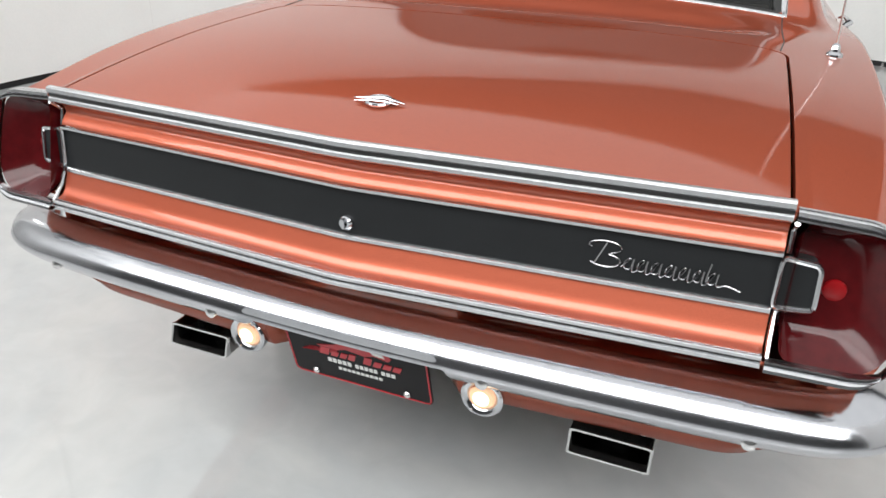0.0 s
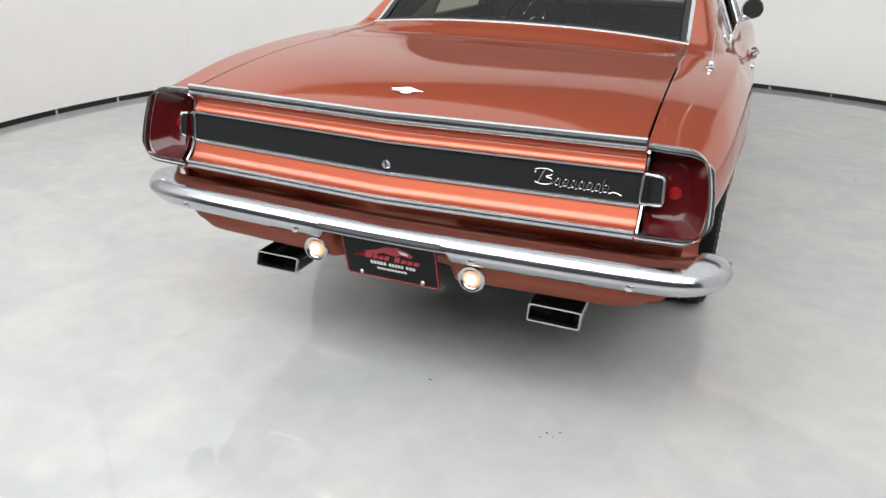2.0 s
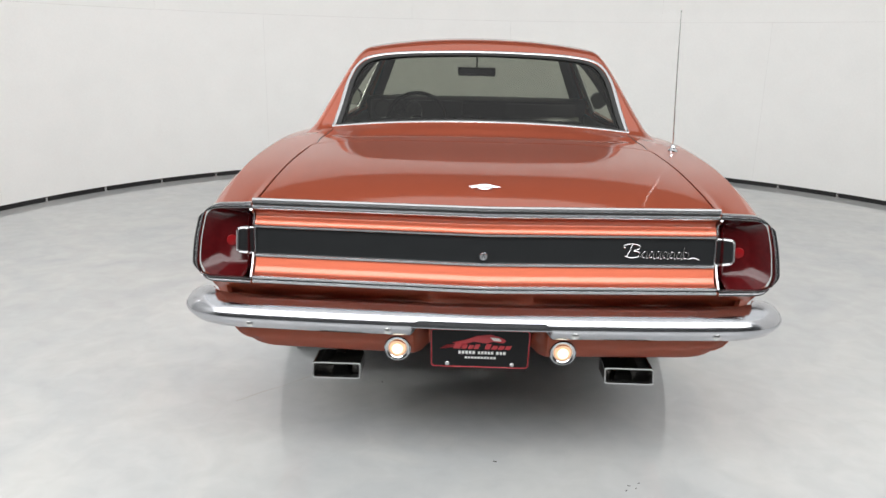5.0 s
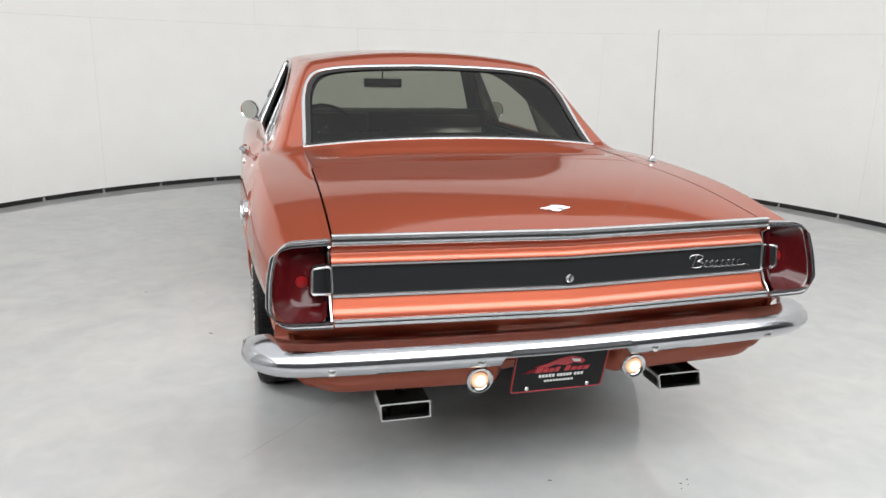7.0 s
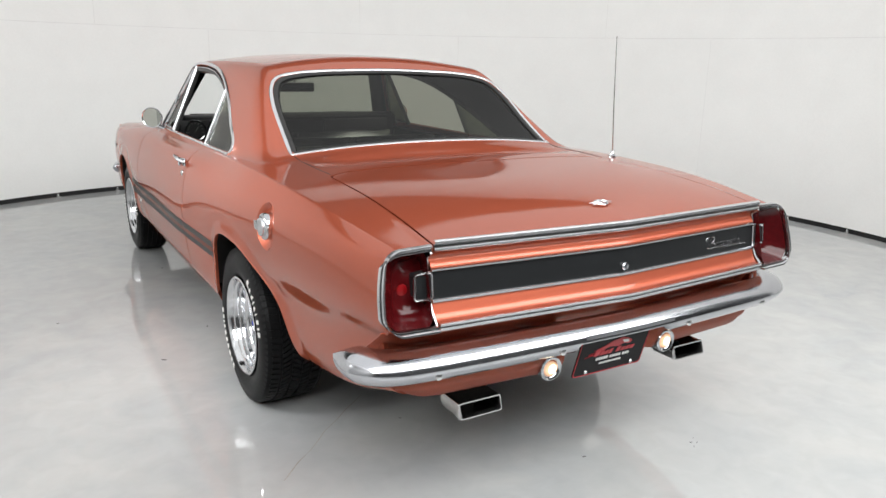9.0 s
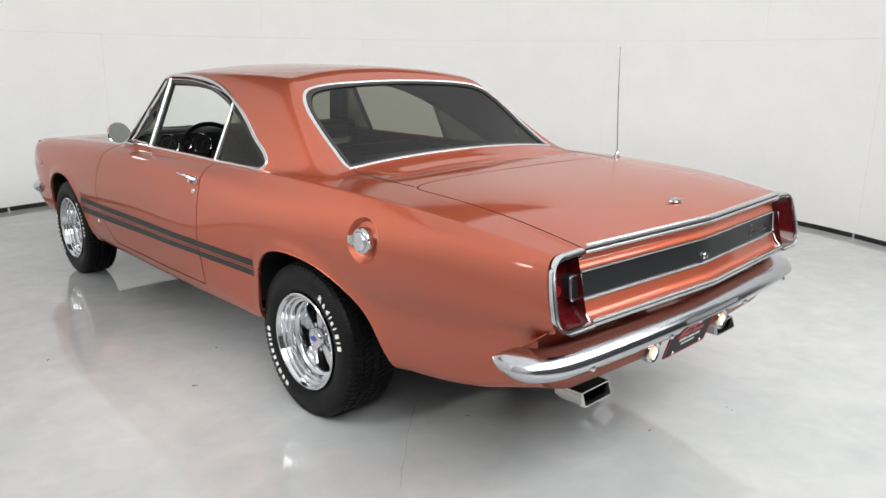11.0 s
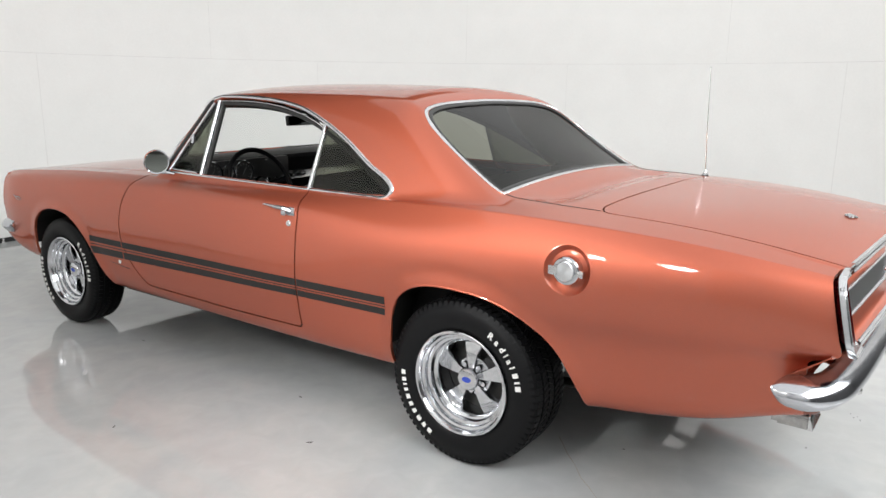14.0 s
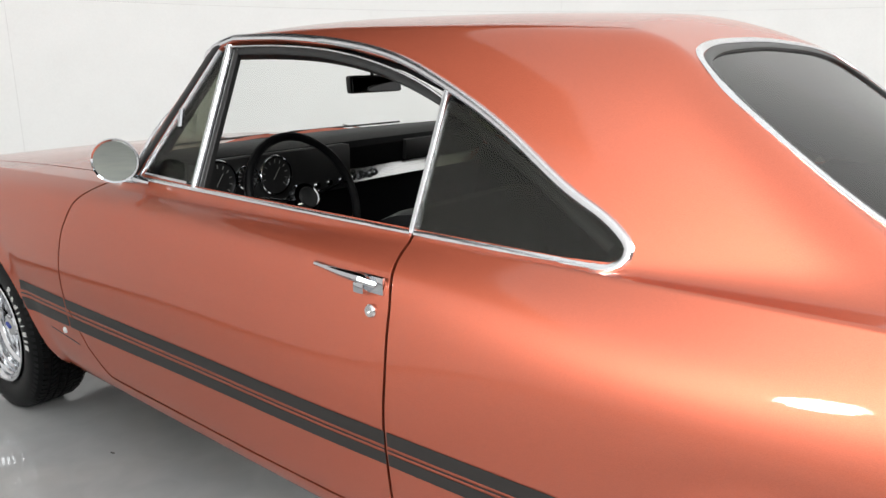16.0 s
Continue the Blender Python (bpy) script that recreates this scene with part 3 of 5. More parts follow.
trunk_lid = shell("trunk_lid", *kept(*open_skin, lambda x, y, z: lid_field(x, y, z) - SEAM), PAINT, car, "closed copper trunk lid")
hood = shell("hood", *kept(*open_skin, lambda x, y, z: bonnet_field(x, y, z) - SEAM), PAINT, car, "closed copper hood")

# ---- the car: fittings ----
from mathutils.bvhtree import BVHTree

HULL = BVHTree.FromPolygons([tuple(map(float, v)) for v in SKIN], SKIN_FACES)


def on_side(y, z, side=-1, off=0.0):
    """The point and normal of the body's side at a place of the side view."""
    p, n, _, _ = HULL.ray_cast(Vector((2.0 * side, y, z)), Vector((-side, 0, 0)))
    if p is None:
        return None
    n = n if n.x * side > 0 else -n
    return p + n * off, n


def on_top(x, y, off=0.0):
    p, n, _, _ = HULL.ray_cast(Vector((x, y, 3.0)), Vector((0, 0, -1)))
    n = n if n.z > 0 else -n
    return p + n * off, n


def dense(pts, gap, closed=False):
    """The same line with points no further apart than gap."""
    out, n = [], len(pts)
    for i in range(n if closed else n - 1):
        a, b = Vector(pts[i]), Vector(pts[(i + 1) % n])
        k = max(1, math.ceil((b - a).length / gap))
        out += [tuple(a.lerp(b, j / k)) for j in range(k)]
    return out if closed else out + [tuple(pts[-1])]


def strip(bm, pts, normals, width, height, closed=False, sink=0.003):
    """A half-round moulding laid along a line on a surface."""
    n, rings = len(pts), []
    shape = [(-0.5, -1), (-0.5, 0.25), (-0.32, 0.8), (0, 1), (0.32, 0.8), (0.5, 0.25), (0.5, -1)]
    for i in range(n):
        a, b = (pts[(i - 1) % n], pts[(i + 1) % n]) if closed else (pts[max(i - 1, 0)], pts[min(i + 1, n - 1)])
        across = (b - a).normalized().cross(normals[i]).normalized()
        rings.append([bm.verts.new(pts[i] + across * u * width + normals[i] * (v * height if v > 0 else -sink)) for u, v in shape])
    for a, b in list(zip(rings, rings[1:])) + ([(rings[-1], rings[0])] if closed else []):
        for k in range(len(shape) - 1):
            bm.faces.new((a[k], a[k + 1], b[k + 1], b[k]))
    if not closed:
        bm.faces.new(rings[0]), bm.faces.new(rings[-1])


def side_strip(name, line, width, height, mat, parent, side, closed=False, label="", off=0.0):
    bm = bmesh.new()
    got = [on_side(y, z, side, off) for y, z in dense(line, 0.014, closed)]
    strip(bm, [p for p, _ in got], [n for _, n in got], width, height, closed)
    return part(name, bm, mat, parent, label)


def flat_pane(name, outline, place, mat, parent, label=""):
    """A pane with thickness inside an outline; place gives a point and its normal."""
    bm = bmesh.new()
    got = [place(*p) for p in outline]
    front = [bm.verts.new(p - n * 0.008) for p, n in got]
    back = [bm.verts.new(p - n * 0.012) for p, n in got]
    f, b = bm.faces.new(front), bm.faces.new(list(reversed(back)))
    k = len(front)
    for i in range(k):
        bm.faces.new((front[i], back[i], back[(i + 1) % k], front[(i + 1) % k]))
    bmesh.ops.triangulate(bm, faces=[f, b])
    ob = part(name, bm, mat, parent, label, 30)
    ob.visible_shadow = False
    return ob


# Side windows, mouldings, stripes, handles and mirrors, on either side
UPPER = [(1.905, 0.975), (1.69, 1.335), (1.64, 1.352), (1.45, 1.354), (1.2, 1.338), (1.03, 1.308), (0.90, 1.264), (0.68, 1.163), (0.53, 1.081), (0.430, 1.030), (0.413, 1.008), (0.428, 0.984), (0.47, 0.976)]
BELT_DOOR = [(0.868, 0.973), (1.2, 0.973), (1.6, 0.973), (1.88, 0.975)]
BELT_QUARTER = [(0.47, 0.976), (0.60, 0.974), (0.856, 0.973)]


def smooth_line(line, n=60):
    t = np.concatenate([[0], np.cumsum([math.dist(a, b) for a, b in zip(line, line[1:])])])
    fy, fz = spline(t, [p[0] for p in line]), spline(t, [p[1] for p in line])
    return [(float(fy(s)), float(fz(s))) for s in np.linspace(0, t[-1], n)]


def straight(a, b, n=10):
    return [tuple(Vector(a).lerp(Vector(b), i / (n - 1))) for i in range(n)]


QUARTER_GLASS = [(0.866, 0.975), (0.872, 1.246), (0.69, 1.160), (0.54, 1.080), (0.438, 1.028), (0.422, 1.008), (0.438, 0.986)]
VENT_GLASS = [(1.87, 0.98), (1.665, 1.325), (1.628, 1.325), (1.612, 0.98)]


def plane_place(a, b, c):
    """Points of the plane through three places, from (y, z)."""
    n = (b - a).cross(c - a).normalized()

    def at(y, z):
        x = a.x - (n.y * (y - a.y) + n.z * (z - a.z)) / n.x
        s = 1 if a.x > 0 else -1
        return Vector((x, y, z)), n if n.x * s > 0 else -n

    return at


for side, door in zip((-1, 1), doors):
    wall = plane_place(*(on_side(y, z, side)[0] for y, z in ((1.5, 1.0), (0.6, 1.0), (1.0, 1.27))))
    side_strip("window_moulding", smooth_line(UPPER[:3], 16) + smooth_line(UPPER[2:], 90)[1:], 0.019, 0.008, TRIM, car, side, label="bright drip-rail moulding round the side windows")
    side_strip("belt_moulding", straight(*BELT_QUARTER[::2]), 0.015, 0.0075, TRIM, car, side, label="bright belt moulding")
    side_strip("belt_moulding", BELT_DOOR, 0.013, 0.007, TRIM, door, side, label="bright belt moulding")
    flat_pane("quarter_window", QUARTER_GLASS, wall, TINTED_GLASS, car, "dark tinted quarter window")
    flat_pane("vent_window", VENT_GLASS, wall, TINTED_GLASS, door, "tinted triangular vent window")
    for a, b, w, name in (((0.868, 0.972), (0.876, 1.246), 0.016, "window_post"), ((1.612, 0.972), (1.640, 1.335), 0.017, "vent_post"), ((1.868, 0.978), (1.672, 1.322), 0.012, "vent_frame"), ((1.84, 0.988), (1.64, 0.985), 0.010, "vent_sill")):
        bm = bmesh.new()
        got = [wall(*p) for p in straight(a, b)]
        strip(bm, [p - n * 0.004 for p, n in got], [n for _, n in got], w, 0.008, sink=0.012)
        part(name, bm, TRIM, car if name == "window_post" else door, "narrow chrome window bar")
    # black rubber seal behind the vent post and under the roof rail
    bm = bmesh.new()
    got = [wall(*p) for p in straight((1.590, 0.975), (1.615, 1.335))]
    strip(bm, [p - n * 0.012 for p, n in got], [n for _, n in got], 0.02, 0.006, sink=0.012)
    part("window_channel", bm, BLACK, door)
    bm = bmesh.new()
    got = [wall(*p) for p in smooth_line([(1.66, 1.322), (1.45, 1.326), (1.2, 1.31), (1.037, 1.277), (0.91, 1.236), (0.69, 1.137), (0.45, 1.010)], 40)]
    strip(bm, [p - n * 0.014 for p, n in got], [n for _, n in got], 0.020, 0.006, sink=0.03)
    part("roof_rail_seal", bm, BLACK, car)
    bm = bmesh.new()
    got = [wall(*p) for p in smooth_line([(1.655, 1.330), (1.45, 1.333), (1.2, 1.317), (1.037, 1.285), (0.91, 1.244), (0.88, 1.231)], 30)]
    strip(bm, [p - n * 0.004 for p, n in got], [n for _, n in got], 0.006, 0.006, sink=0.006)
    part("rail_trim", bm, STEEL, car, "thin bright inner rail trim")
    bm = bmesh.new()
    tube(bm, [wall(1.74, 1.145)[0] + Vector((side * d, 0, 0)) for d in (0.0, 0.012, 0.02)], [0.008, 0.01, 0.006], 8)
    tube(bm, [wall(1.742, 1.165)[0] + Vector((side * 0.014, 0, 0)), wall(1.725, 1.12)[0] + Vector((side * 0.014, 0, 0))], 0.007, 8)
    part("vent_catch", bm, CHROME, door, "small chrome vent window catch")

    # dark reflection on the copper pillar, laid on as a black strip
    bm = bmesh.new()
    got = [on_side(y, z, side) for y, z in straight((1.893, 0.985), (1.688, 1.336), 24)]
    strip(bm, [p for p, _ in got], [n for _, n in got], 0.026, 0.006, sink=0.004)
    part("pillar_dark_reflection", bm, BLACK, car, "dark reflection laid as a black strip along the windshield pillar")

    # door handle and lock
    bm = bmesh.new()
    p, n = on_side(0.887, 0.886, side)
    box(bm, (0.012, 0.075, 0.036), p + n * 0.006, 0.005)
    tube(bm, [p + n * 0.008 + Vector((0, -0.012, 0)), p + n * 0.032 + Vector((0, 0.005, 0.004)), p + n * 0.030 + Vector((0, 0.06, 0.006)), p + n * 0.022 + Vector((0, 0.135, 0.012)), p + n * 0.004 + Vector((0, 0.15, 0.013))], [0.012, 0.014, 0.011, 0.008, 0.007], 8, flat=0.7)
    box(bm, (0.026, 0.028, 0.022), p + n * 0.018 + Vector((0, 0.012, -0.012)), 0.006)
    part("door_handle", bm, CHROME, door, "chrome pull door handle")
    bm = bmesh.new()
    p, n = on_side(0.875, 0.838, side)
    lathe(bm, [(0.0, 0.014), (0.005 * side, 0.014), (0.009 * side, 0.011), (0.009 * side, 0.004), (0.006 * side, 0.0)], Matrix.Translation(p), 24)
    part("door_lock", bm, STEEL, door, "round bright door lock")

    # round mirror on the door
    mirror = new("door_mirror")
    mirror.parent = door
    mirror["label"] = "round chrome door mirror on a short stalk"
    c = Vector((0.840 * side, 1.875, 1.028))
    foot, fn = on_side(1.84, 0.968, side)
    bm = bmesh.new()
    turn = pose(*c, 0, 0, 90) @ pose(0, 0, 0, 0, -1.2, 8 if side > 0 else -31)
    lathe(bm, [(-0.006, 0.054), (-0.010, 0.060), (0.0, 0.062), (0.02, 0.056), (0.036, 0.040), (0.043, 0.020), (0.045, 0.0)], turn, 36)
    part("mirror_housing", bm, CHROME, mirror)
    bm = bmesh.new()
    lathe(bm, [(-0.007, 0.0), (-0.007, 0.0545), (-0.002, 0.0545)], turn, 36)
    part("mirror_glass", bm, MIRROR, mirror, "round mirror glass")
    bm = bmesh.new()
    tube(bm, [foot - fn * 0.004 + Vector((0, -0.03, 0)), foot + fn * 0.012, foot + fn * 0.018 + Vector((0, 0.03, 0.006))], [0.014, 0.021, 0.015], 10, flat=0.6)
    tube(bm, [foot + fn * 0.010 + Vector((0, 0.0, 0)), c + Vector((0, 0.012, -0.052)), c + Vector((0, 0.02, -0.02))], [0.011, 0.009, 0.009], 10)
    part("mirror_stalk", bm, CHROME, mirror)

    # twin side stripes with fine lines between
    for top0, bot0, top1, bot1 in ((0.588, 0.554, 0.609, 0.577), (0.5445, 0.539, 0.5705, 0.5665), (0.529, 0.489, 0.560, 0.532)):
        for y0, y1, owner in ((0.345, 0.817, car), (0.823, 2.142, door), (2.150, 2.47, car)):
            bm = bmesh.new()
            ys, grid = np.linspace(y0, y1, max(6, int((y1 - y0) / 0.03))), []
            for y in ys:
                k = (2.404 - y) / (2.404 - 0.85)
                k = min(k, 1.0)
                lo, hi = bot0 + k * (bot1 - bot0), top0 + k * (top1 - top0)
                grid.append([bm.verts.new(on_side(float(y), lo + (hi - lo) * s, side, 0.0012)[0]) for s in (0, 0.5, 1)])
            for a, b in zip(grid, grid[1:]):
                for k in range(2):
                    bm.faces.new((a[k], a[k + 1], b[k + 1], b[k]))
            part("side_stripe", bm, STRIPE, owner, "dark grey side stripe decal")

# Screens and their bright surrounds
FRAME = dense(REAR_SCREEN, 0.03, True)
bm = bmesh.new()
got = [on_top(x * 1.012, y + (0.006 if y > 0.2 else -0.008 if y < 0 else 0)) for x, y in FRAME]
strip(bm, [p for p, _ in got], [n for _, n in got], 0.016, 0.0045, True, sink=0.008)
part("rear_window_moulding", bm, TRIM, car, "bright moulding round the rear window")


def screen(name, outline, mat, label, grow):
    field = lambda x, y, z: np.where(z > 0.9, inside(outline, x, y) + grow, -1.0)  # noqa: E731
    v, f = kept(SKIN, SKIN_FACES, field)
    me = mesh_of(name, v - np.array([0, 0, 0.010]), f, mat)
    ob = child(name, me, car, label)
    ob.visible_shadow = False
    return ob


screen("rear_window", REAR_SCREEN, REAR_GLASS, "tinted rear window", 0.02)
screen("windshield", FRONT_SCREEN, CLEAR_GLASS, "clear windshield", 0.02)
bm = bmesh.new()
got = [on_top(x * 0.985, y - (0.006 if y > 0.2 else -0.01 if y < 0 else 0)) for x, y in FRAME]
strip(bm, [p - n * 0.004 for p, n in got], [n for _, n in got], 0.022, 0.004, True, sink=0.008)
part("rear_window_seal", bm, BLACK, car, "black rubber seal of the rear window")

# Inner lining of roof and pillars
lining = kept(*open_skin, lambda x, y, z: np.where((y > -0.2) & (y < 2.05), z - 1.0, -1.0), lambda x, y, z: np.where(z > 1.0, cabin(x, y) - z + 0.05, -1.0))
v = np.array(lining[0])
v[:, 0] -= 0.030 * np.clip(v[:, 0] / 0.4, -1, 1)
v[:, 2] -= 0.022
me = mesh_of("headliner", v, lining[1], VINYL)
child("headliner", me, car, "black lining of roof and pillars")

# Fuel filler: painted dish and flip cap
filler = new("fuel_filler")
filler.parent = car
filler["label"] = "bright flip-top fuel cap in a round painted dish"
p, n = on_side(FUEL_Y, FUEL_Z)
bm = bmesh.new()
rings = []
for r, sink in ((FUEL_R + 0.004, 0.001), (FUEL_R + 0.003, -0.0012), (FUEL_R, -0.001), (FUEL_R - 0.006, 0.006), (FUEL_R - 0.018, 0.02), (0.045, 0.026), (0.0, 0.026)):
    ring = []
    for i in range(48):
        a = 2 * math.pi * i / 48
        y, z = FUEL_Y + r * math.cos(a), FUEL_Z + r * math.sin(a)
        q, m = on_side(y, z)
        q = q if r > 0.05 else p
        ring.append(bm.verts.new(Vector((q.x + sink, y, z))))
    rings.append(ring)
for a, b in zip(rings, rings[1:]):
    for i in range(48):
        bm.faces.new((a[i], a[(i + 1) % 48], b[(i + 1) % 48], b[i]))
part("filler_dish", bm, PAINT, filler, "round copper dish")
R = FUEL_R
bm = bmesh.new()
lathe(bm, [(0.03, 0.58 * R), (0.0, 0.585 * R), (-0.005, 0.57 * R), (-0.009, 0.53 * R), (-0.011, 0.46 * R), (-0.010, 0.36 * R), (-0.008, 0.0)], Matrix.Translation(p), 48)
cap = part("filler_cap", bm, CHROME, filler, "round chrome cap")
bm = bmesh.new()
lathe(bm, [(-0.008, 0.385 * R), (-0.017, 0.385 * R), (-0.0185, 0.37 * R), (-0.020, 0.20 * R), (-0.0205, 0.0)], Matrix.Translation(p), 48)
part("cap_disc", bm, SPUN, cap, "spun bright centre disc")
bm = bmesh.new()
plate(bm, rounded([(0.30 * R, -0.19 * R), (0.46 * R, -0.15 * R), (0.68 * R, -0.16 * R), (0.68 * R, 0.20 * R), (0.46 * R, 0.20 * R), (0.28 * R, 0.26 * R)], 0.004, 3), lambda u, v, d: p + Vector((-0.0185 + 0.10 * max(u - 0.45 * R, 0) - d, u, v)), 0.004)
part("cap_handle", bm, STEEL, cap, "flat flip handle")
bm = bmesh.new()
box(bm, (0.014, 0.17 * R, 0.30 * R), p + Vector((-0.005, -0.68 * R, -0.03 * R)), 0.004)
box(bm, (0.010, 0.12 * R, 0.20 * R), p + Vector((-0.008, -0.57 * R, -0.02 * R)), 0.003)
part("cap_hinge", bm, STEEL, cap, "bright hinge block")

# Antenna on the rear wing
aerial = new("antenna")
aerial.parent = car
aerial["label"] = "thin chrome whip antenna on the rear fender"
p, n = on_top(0.761, -0.375)
bm = bmesh.new()
lathe(bm, [(-0.004, 0.019), (0.004, 0.018), (0.010, 0.011), (0.022, 0.009), (0.026, 0.006), (0.03, 0.0)], Matrix.Translation(p) @ pose(0, 0, 0, 0, -90, 0), 20)
part("antenna_base", bm, CHROME, aerial)
bm = bmesh.new()
tube(bm, [p + Vector((0, 0, 0.02)), Vector((0.752, -0.367, 1.26)), Vector((0.745, -0.362, 1.52))], [0.0030, 0.0024, 0.0017], 6)
lathe(bm, [(-0.004, 0.0), (-0.003, 0.003), (0.003, 0.003), (0.004, 0.0)], Matrix.Translation((0.745, -0.362, 1.522)) @ pose(0, 0, 0, 0, -90, 0), 8)
part("antenna_mast", bm, STEEL, aerial)

# Fine seams from the screen's corners to the lid
for s in (-1, 1):
    bm = bmesh.new()
    tube(bm, [on_top(x * s, y, 0.0002)[0] for x, y in dense([(0.648, -0.045), (0.650, -0.20), (0.655, -0.32), (0.648, -0.425)], 0.02)], 0.0016, 6)
    part("panel_seam", bm, BLACK, car, "fine dark panel seam")

# ---- wheels ----
def tread_ring(bm, r, x0, x1, count, depth, skew, m):
    """Raised tread blocks in one ring round the tyre."""
    for i in range(count):
        a0, a1 = 2 * math.pi * i / count, 2 * math.pi * (i + 0.72) / count
        vs = []
        for rr in (r, r + depth):
            for a, x in ((a0, x0), (a1, x0), (a1 + skew, x1), (a0 + skew, x1)):
                vs.append(bm.verts.new(m @ Vector((x, rr * math.cos(a), rr * math.sin(a)))))
        bm.faces.new(vs[4:8])
        for k in range(4):
            bm.faces.new((vs[k], vs[(k + 1) % 4], vs[4 + (k + 1) % 4], vs[4 + k]))


def letter_bars(tyre, x, r, start, widths, height):
    """White raised marks along the sidewall, one for each character."""
    a = start
    for w in widths:
        if w > 0:
            steps = 3
            bm = bmesh.new()
            rows = []
            for j in range(steps + 1):
                t = a + 0.74 * w / r * j / steps
                rows.append([bm.verts.new((x + dx, rr * math.cos(t), rr * math.sin(t))) for rr, dx in ((r - height / 2, 0), (r + height / 2, 0), (r + height / 2, 0.004), (r - height / 2, 0.004))])
            for p, q in zip(rows, rows[1:]):
                for k in range(4):
                    bm.faces.new((p[k], p[(k + 1) % 4], q[(k + 1) % 4], q[k]))
            bm.faces.new(rows[0]), bm.faces.new(rows[-1])
            part("sidewall_mark", bm, WHITE_RUBBER, tyre, "raised white sidewall mark")
        a += (abs(w) + 0.008) / r


def letters(tyre, x, r, start, word, advance, size):
    """Raised white letters along the sidewall, their tops outwards."""
    a = start
    for char, w in zip(word, advance):
        me = text_mesh(char, size, 0.002, 0.0009)
        bm = bmesh.new()
        bm.from_mesh(me)
        bpy.data.meshes.remove(me)
        for v in bm.verts:
            t, rr = a + (v.co.x * 1.12 + w / 2) / r, r + v.co.y
            v.co = (x + 0.0015 - v.co.z, rr * math.cos(t), rr * math.sin(t))
        part("sidewall_letter", bm, WHITE_RUBBER, tyre, "raised white letter")
        a += w / r


def build_wheel(radius, width, dish, lettering):
    """A wheel whose outer face points to -x, with its middle at the origin."""
    w = new("wheel")
    w.parent = car
    w["label"] = "deep-dish chrome five-spoke wheel with a white-lettered tyre"
    h, rim = width / 2, 0.2
    bm = bmesh.new()
    tyre_rows = [(-h + 0.035, rim - 0.004), (-h + 0.016, rim + 0.004), (-h + 0.006, rim + 0.02), (-h, rim + 0.055), (-h + 0.003, rim + 0.080), (-h + 0.011, radius - 0.022), (-h + 0.020, radius - 0.010), (-h + 0.034, radius - 0.006)]
    rows = tyre_rows + [(-x, r) for x, r in reversed(tyre_rows)]
    lathe(bm, rows, segments=96)
    tyre = part("tyre", bm, RUBBER, w, "black radial tyre with raised white lettering", 50)
    bm = bmesh.new()
    span = width - 0.05
    for k, (n, skew) in enumerate(((76, 0.02), (90, -0.05), (90, 0.05), (90, -0.05), (76, -0.02))):
        a = -span / 2 + span * k / 5
        tread_ring(bm, radius - 0.008, a + 0.004, a + span / 5 - 0.004, n, 0.009 - (0.002 if k in (0, 4) else 0), skew, Matrix())
    # shoulder lugs
    for s in (-1, 1):
        for i in range(76):
            a0, a1 = 2 * math.pi * i / 76, 2 * math.pi * (i + 0.62) / 76
            q = []
            for x, r in ((s * (h - 0.030), radius - 0.001), (s * (h - 0.014), radius - 0.008), (s * (h - 0.007), radius - 0.028)):
                q.append([bm.verts.new((x, r * math.cos(a), r * math.sin(a))) for a in (a0, a1)])
            for p1, p2 in zip(q, q[1:]):
                bm.faces.new((p1[0], p1[1], p2[1], p2[0]))
    part("tread", bm, RUBBER, tyre)
    r = rim + 0.060
    letters(tyre, -h - 0.0015, r - 0.001, radians(lettering), "Radial", (0.036, 0.031, 0.032, 0.017, 0.031, 0.016), 0.032)
    letter_bars(tyre, -h - 0.0015, r, radians(lettering) + 0.178 / r, [0.022, 0.010, 0.024], 0.021)
    letter_bars(tyre, -h - 0.0015, r, radians(lettering + 180), [0.026, 0.022, 0.028, 0.022, 0.022, 0.024, 0.016, 0.009, 0.020, 0.024], 0.018)
    # chrome rim with a stepped dish
    bm = bmesh.new()
    lathe(bm, [(-h + 0.03, rim - 0.006), (-h + 0.010, rim + 0.003), (-h + 0.004, rim + 0.005), (-h + 0.001, rim + 0.001), (-h + 0.003, rim - 0.005), (-h + 0.012, rim - 0.010), (-h + 0.016, rim - 0.012), (-h + 0.024, rim - 0.014), (-h + 0.028, rim - 0.022), (-h + 0.032, rim - 0.024), (-h + 0.044, rim - 0.026), (-h + 0.048, rim - 0.036), (-h + 0.054, rim - 0.038), (-h + 0.068, rim - 0.040), (-h + 0.074, rim - 0.050), (-h + 0.080, rim - 0.053), (-h + 0.11, rim - 0.055), (h - 0.02, rim - 0.05)], segments=72)
    rim_ob = part("rim", bm, WHEEL_CHROME, w, "polished chrome stepped rim")
    hub_x = -h + dish
    bm = bmesh.new()
    lathe(bm, [(h - 0.05, 0.145), (hub_x + 0.075, 0.145), (hub_x + 0.075, 0.0)], segments=40)
    part("brake_drum", bm, UNDER, w, "dark brake drum")
    for i in range(5):
        t = radians(90 + 72 * i)
        bm = bmesh.new()
        m = Matrix.Rotation(t, 4, "X")
        sec = []
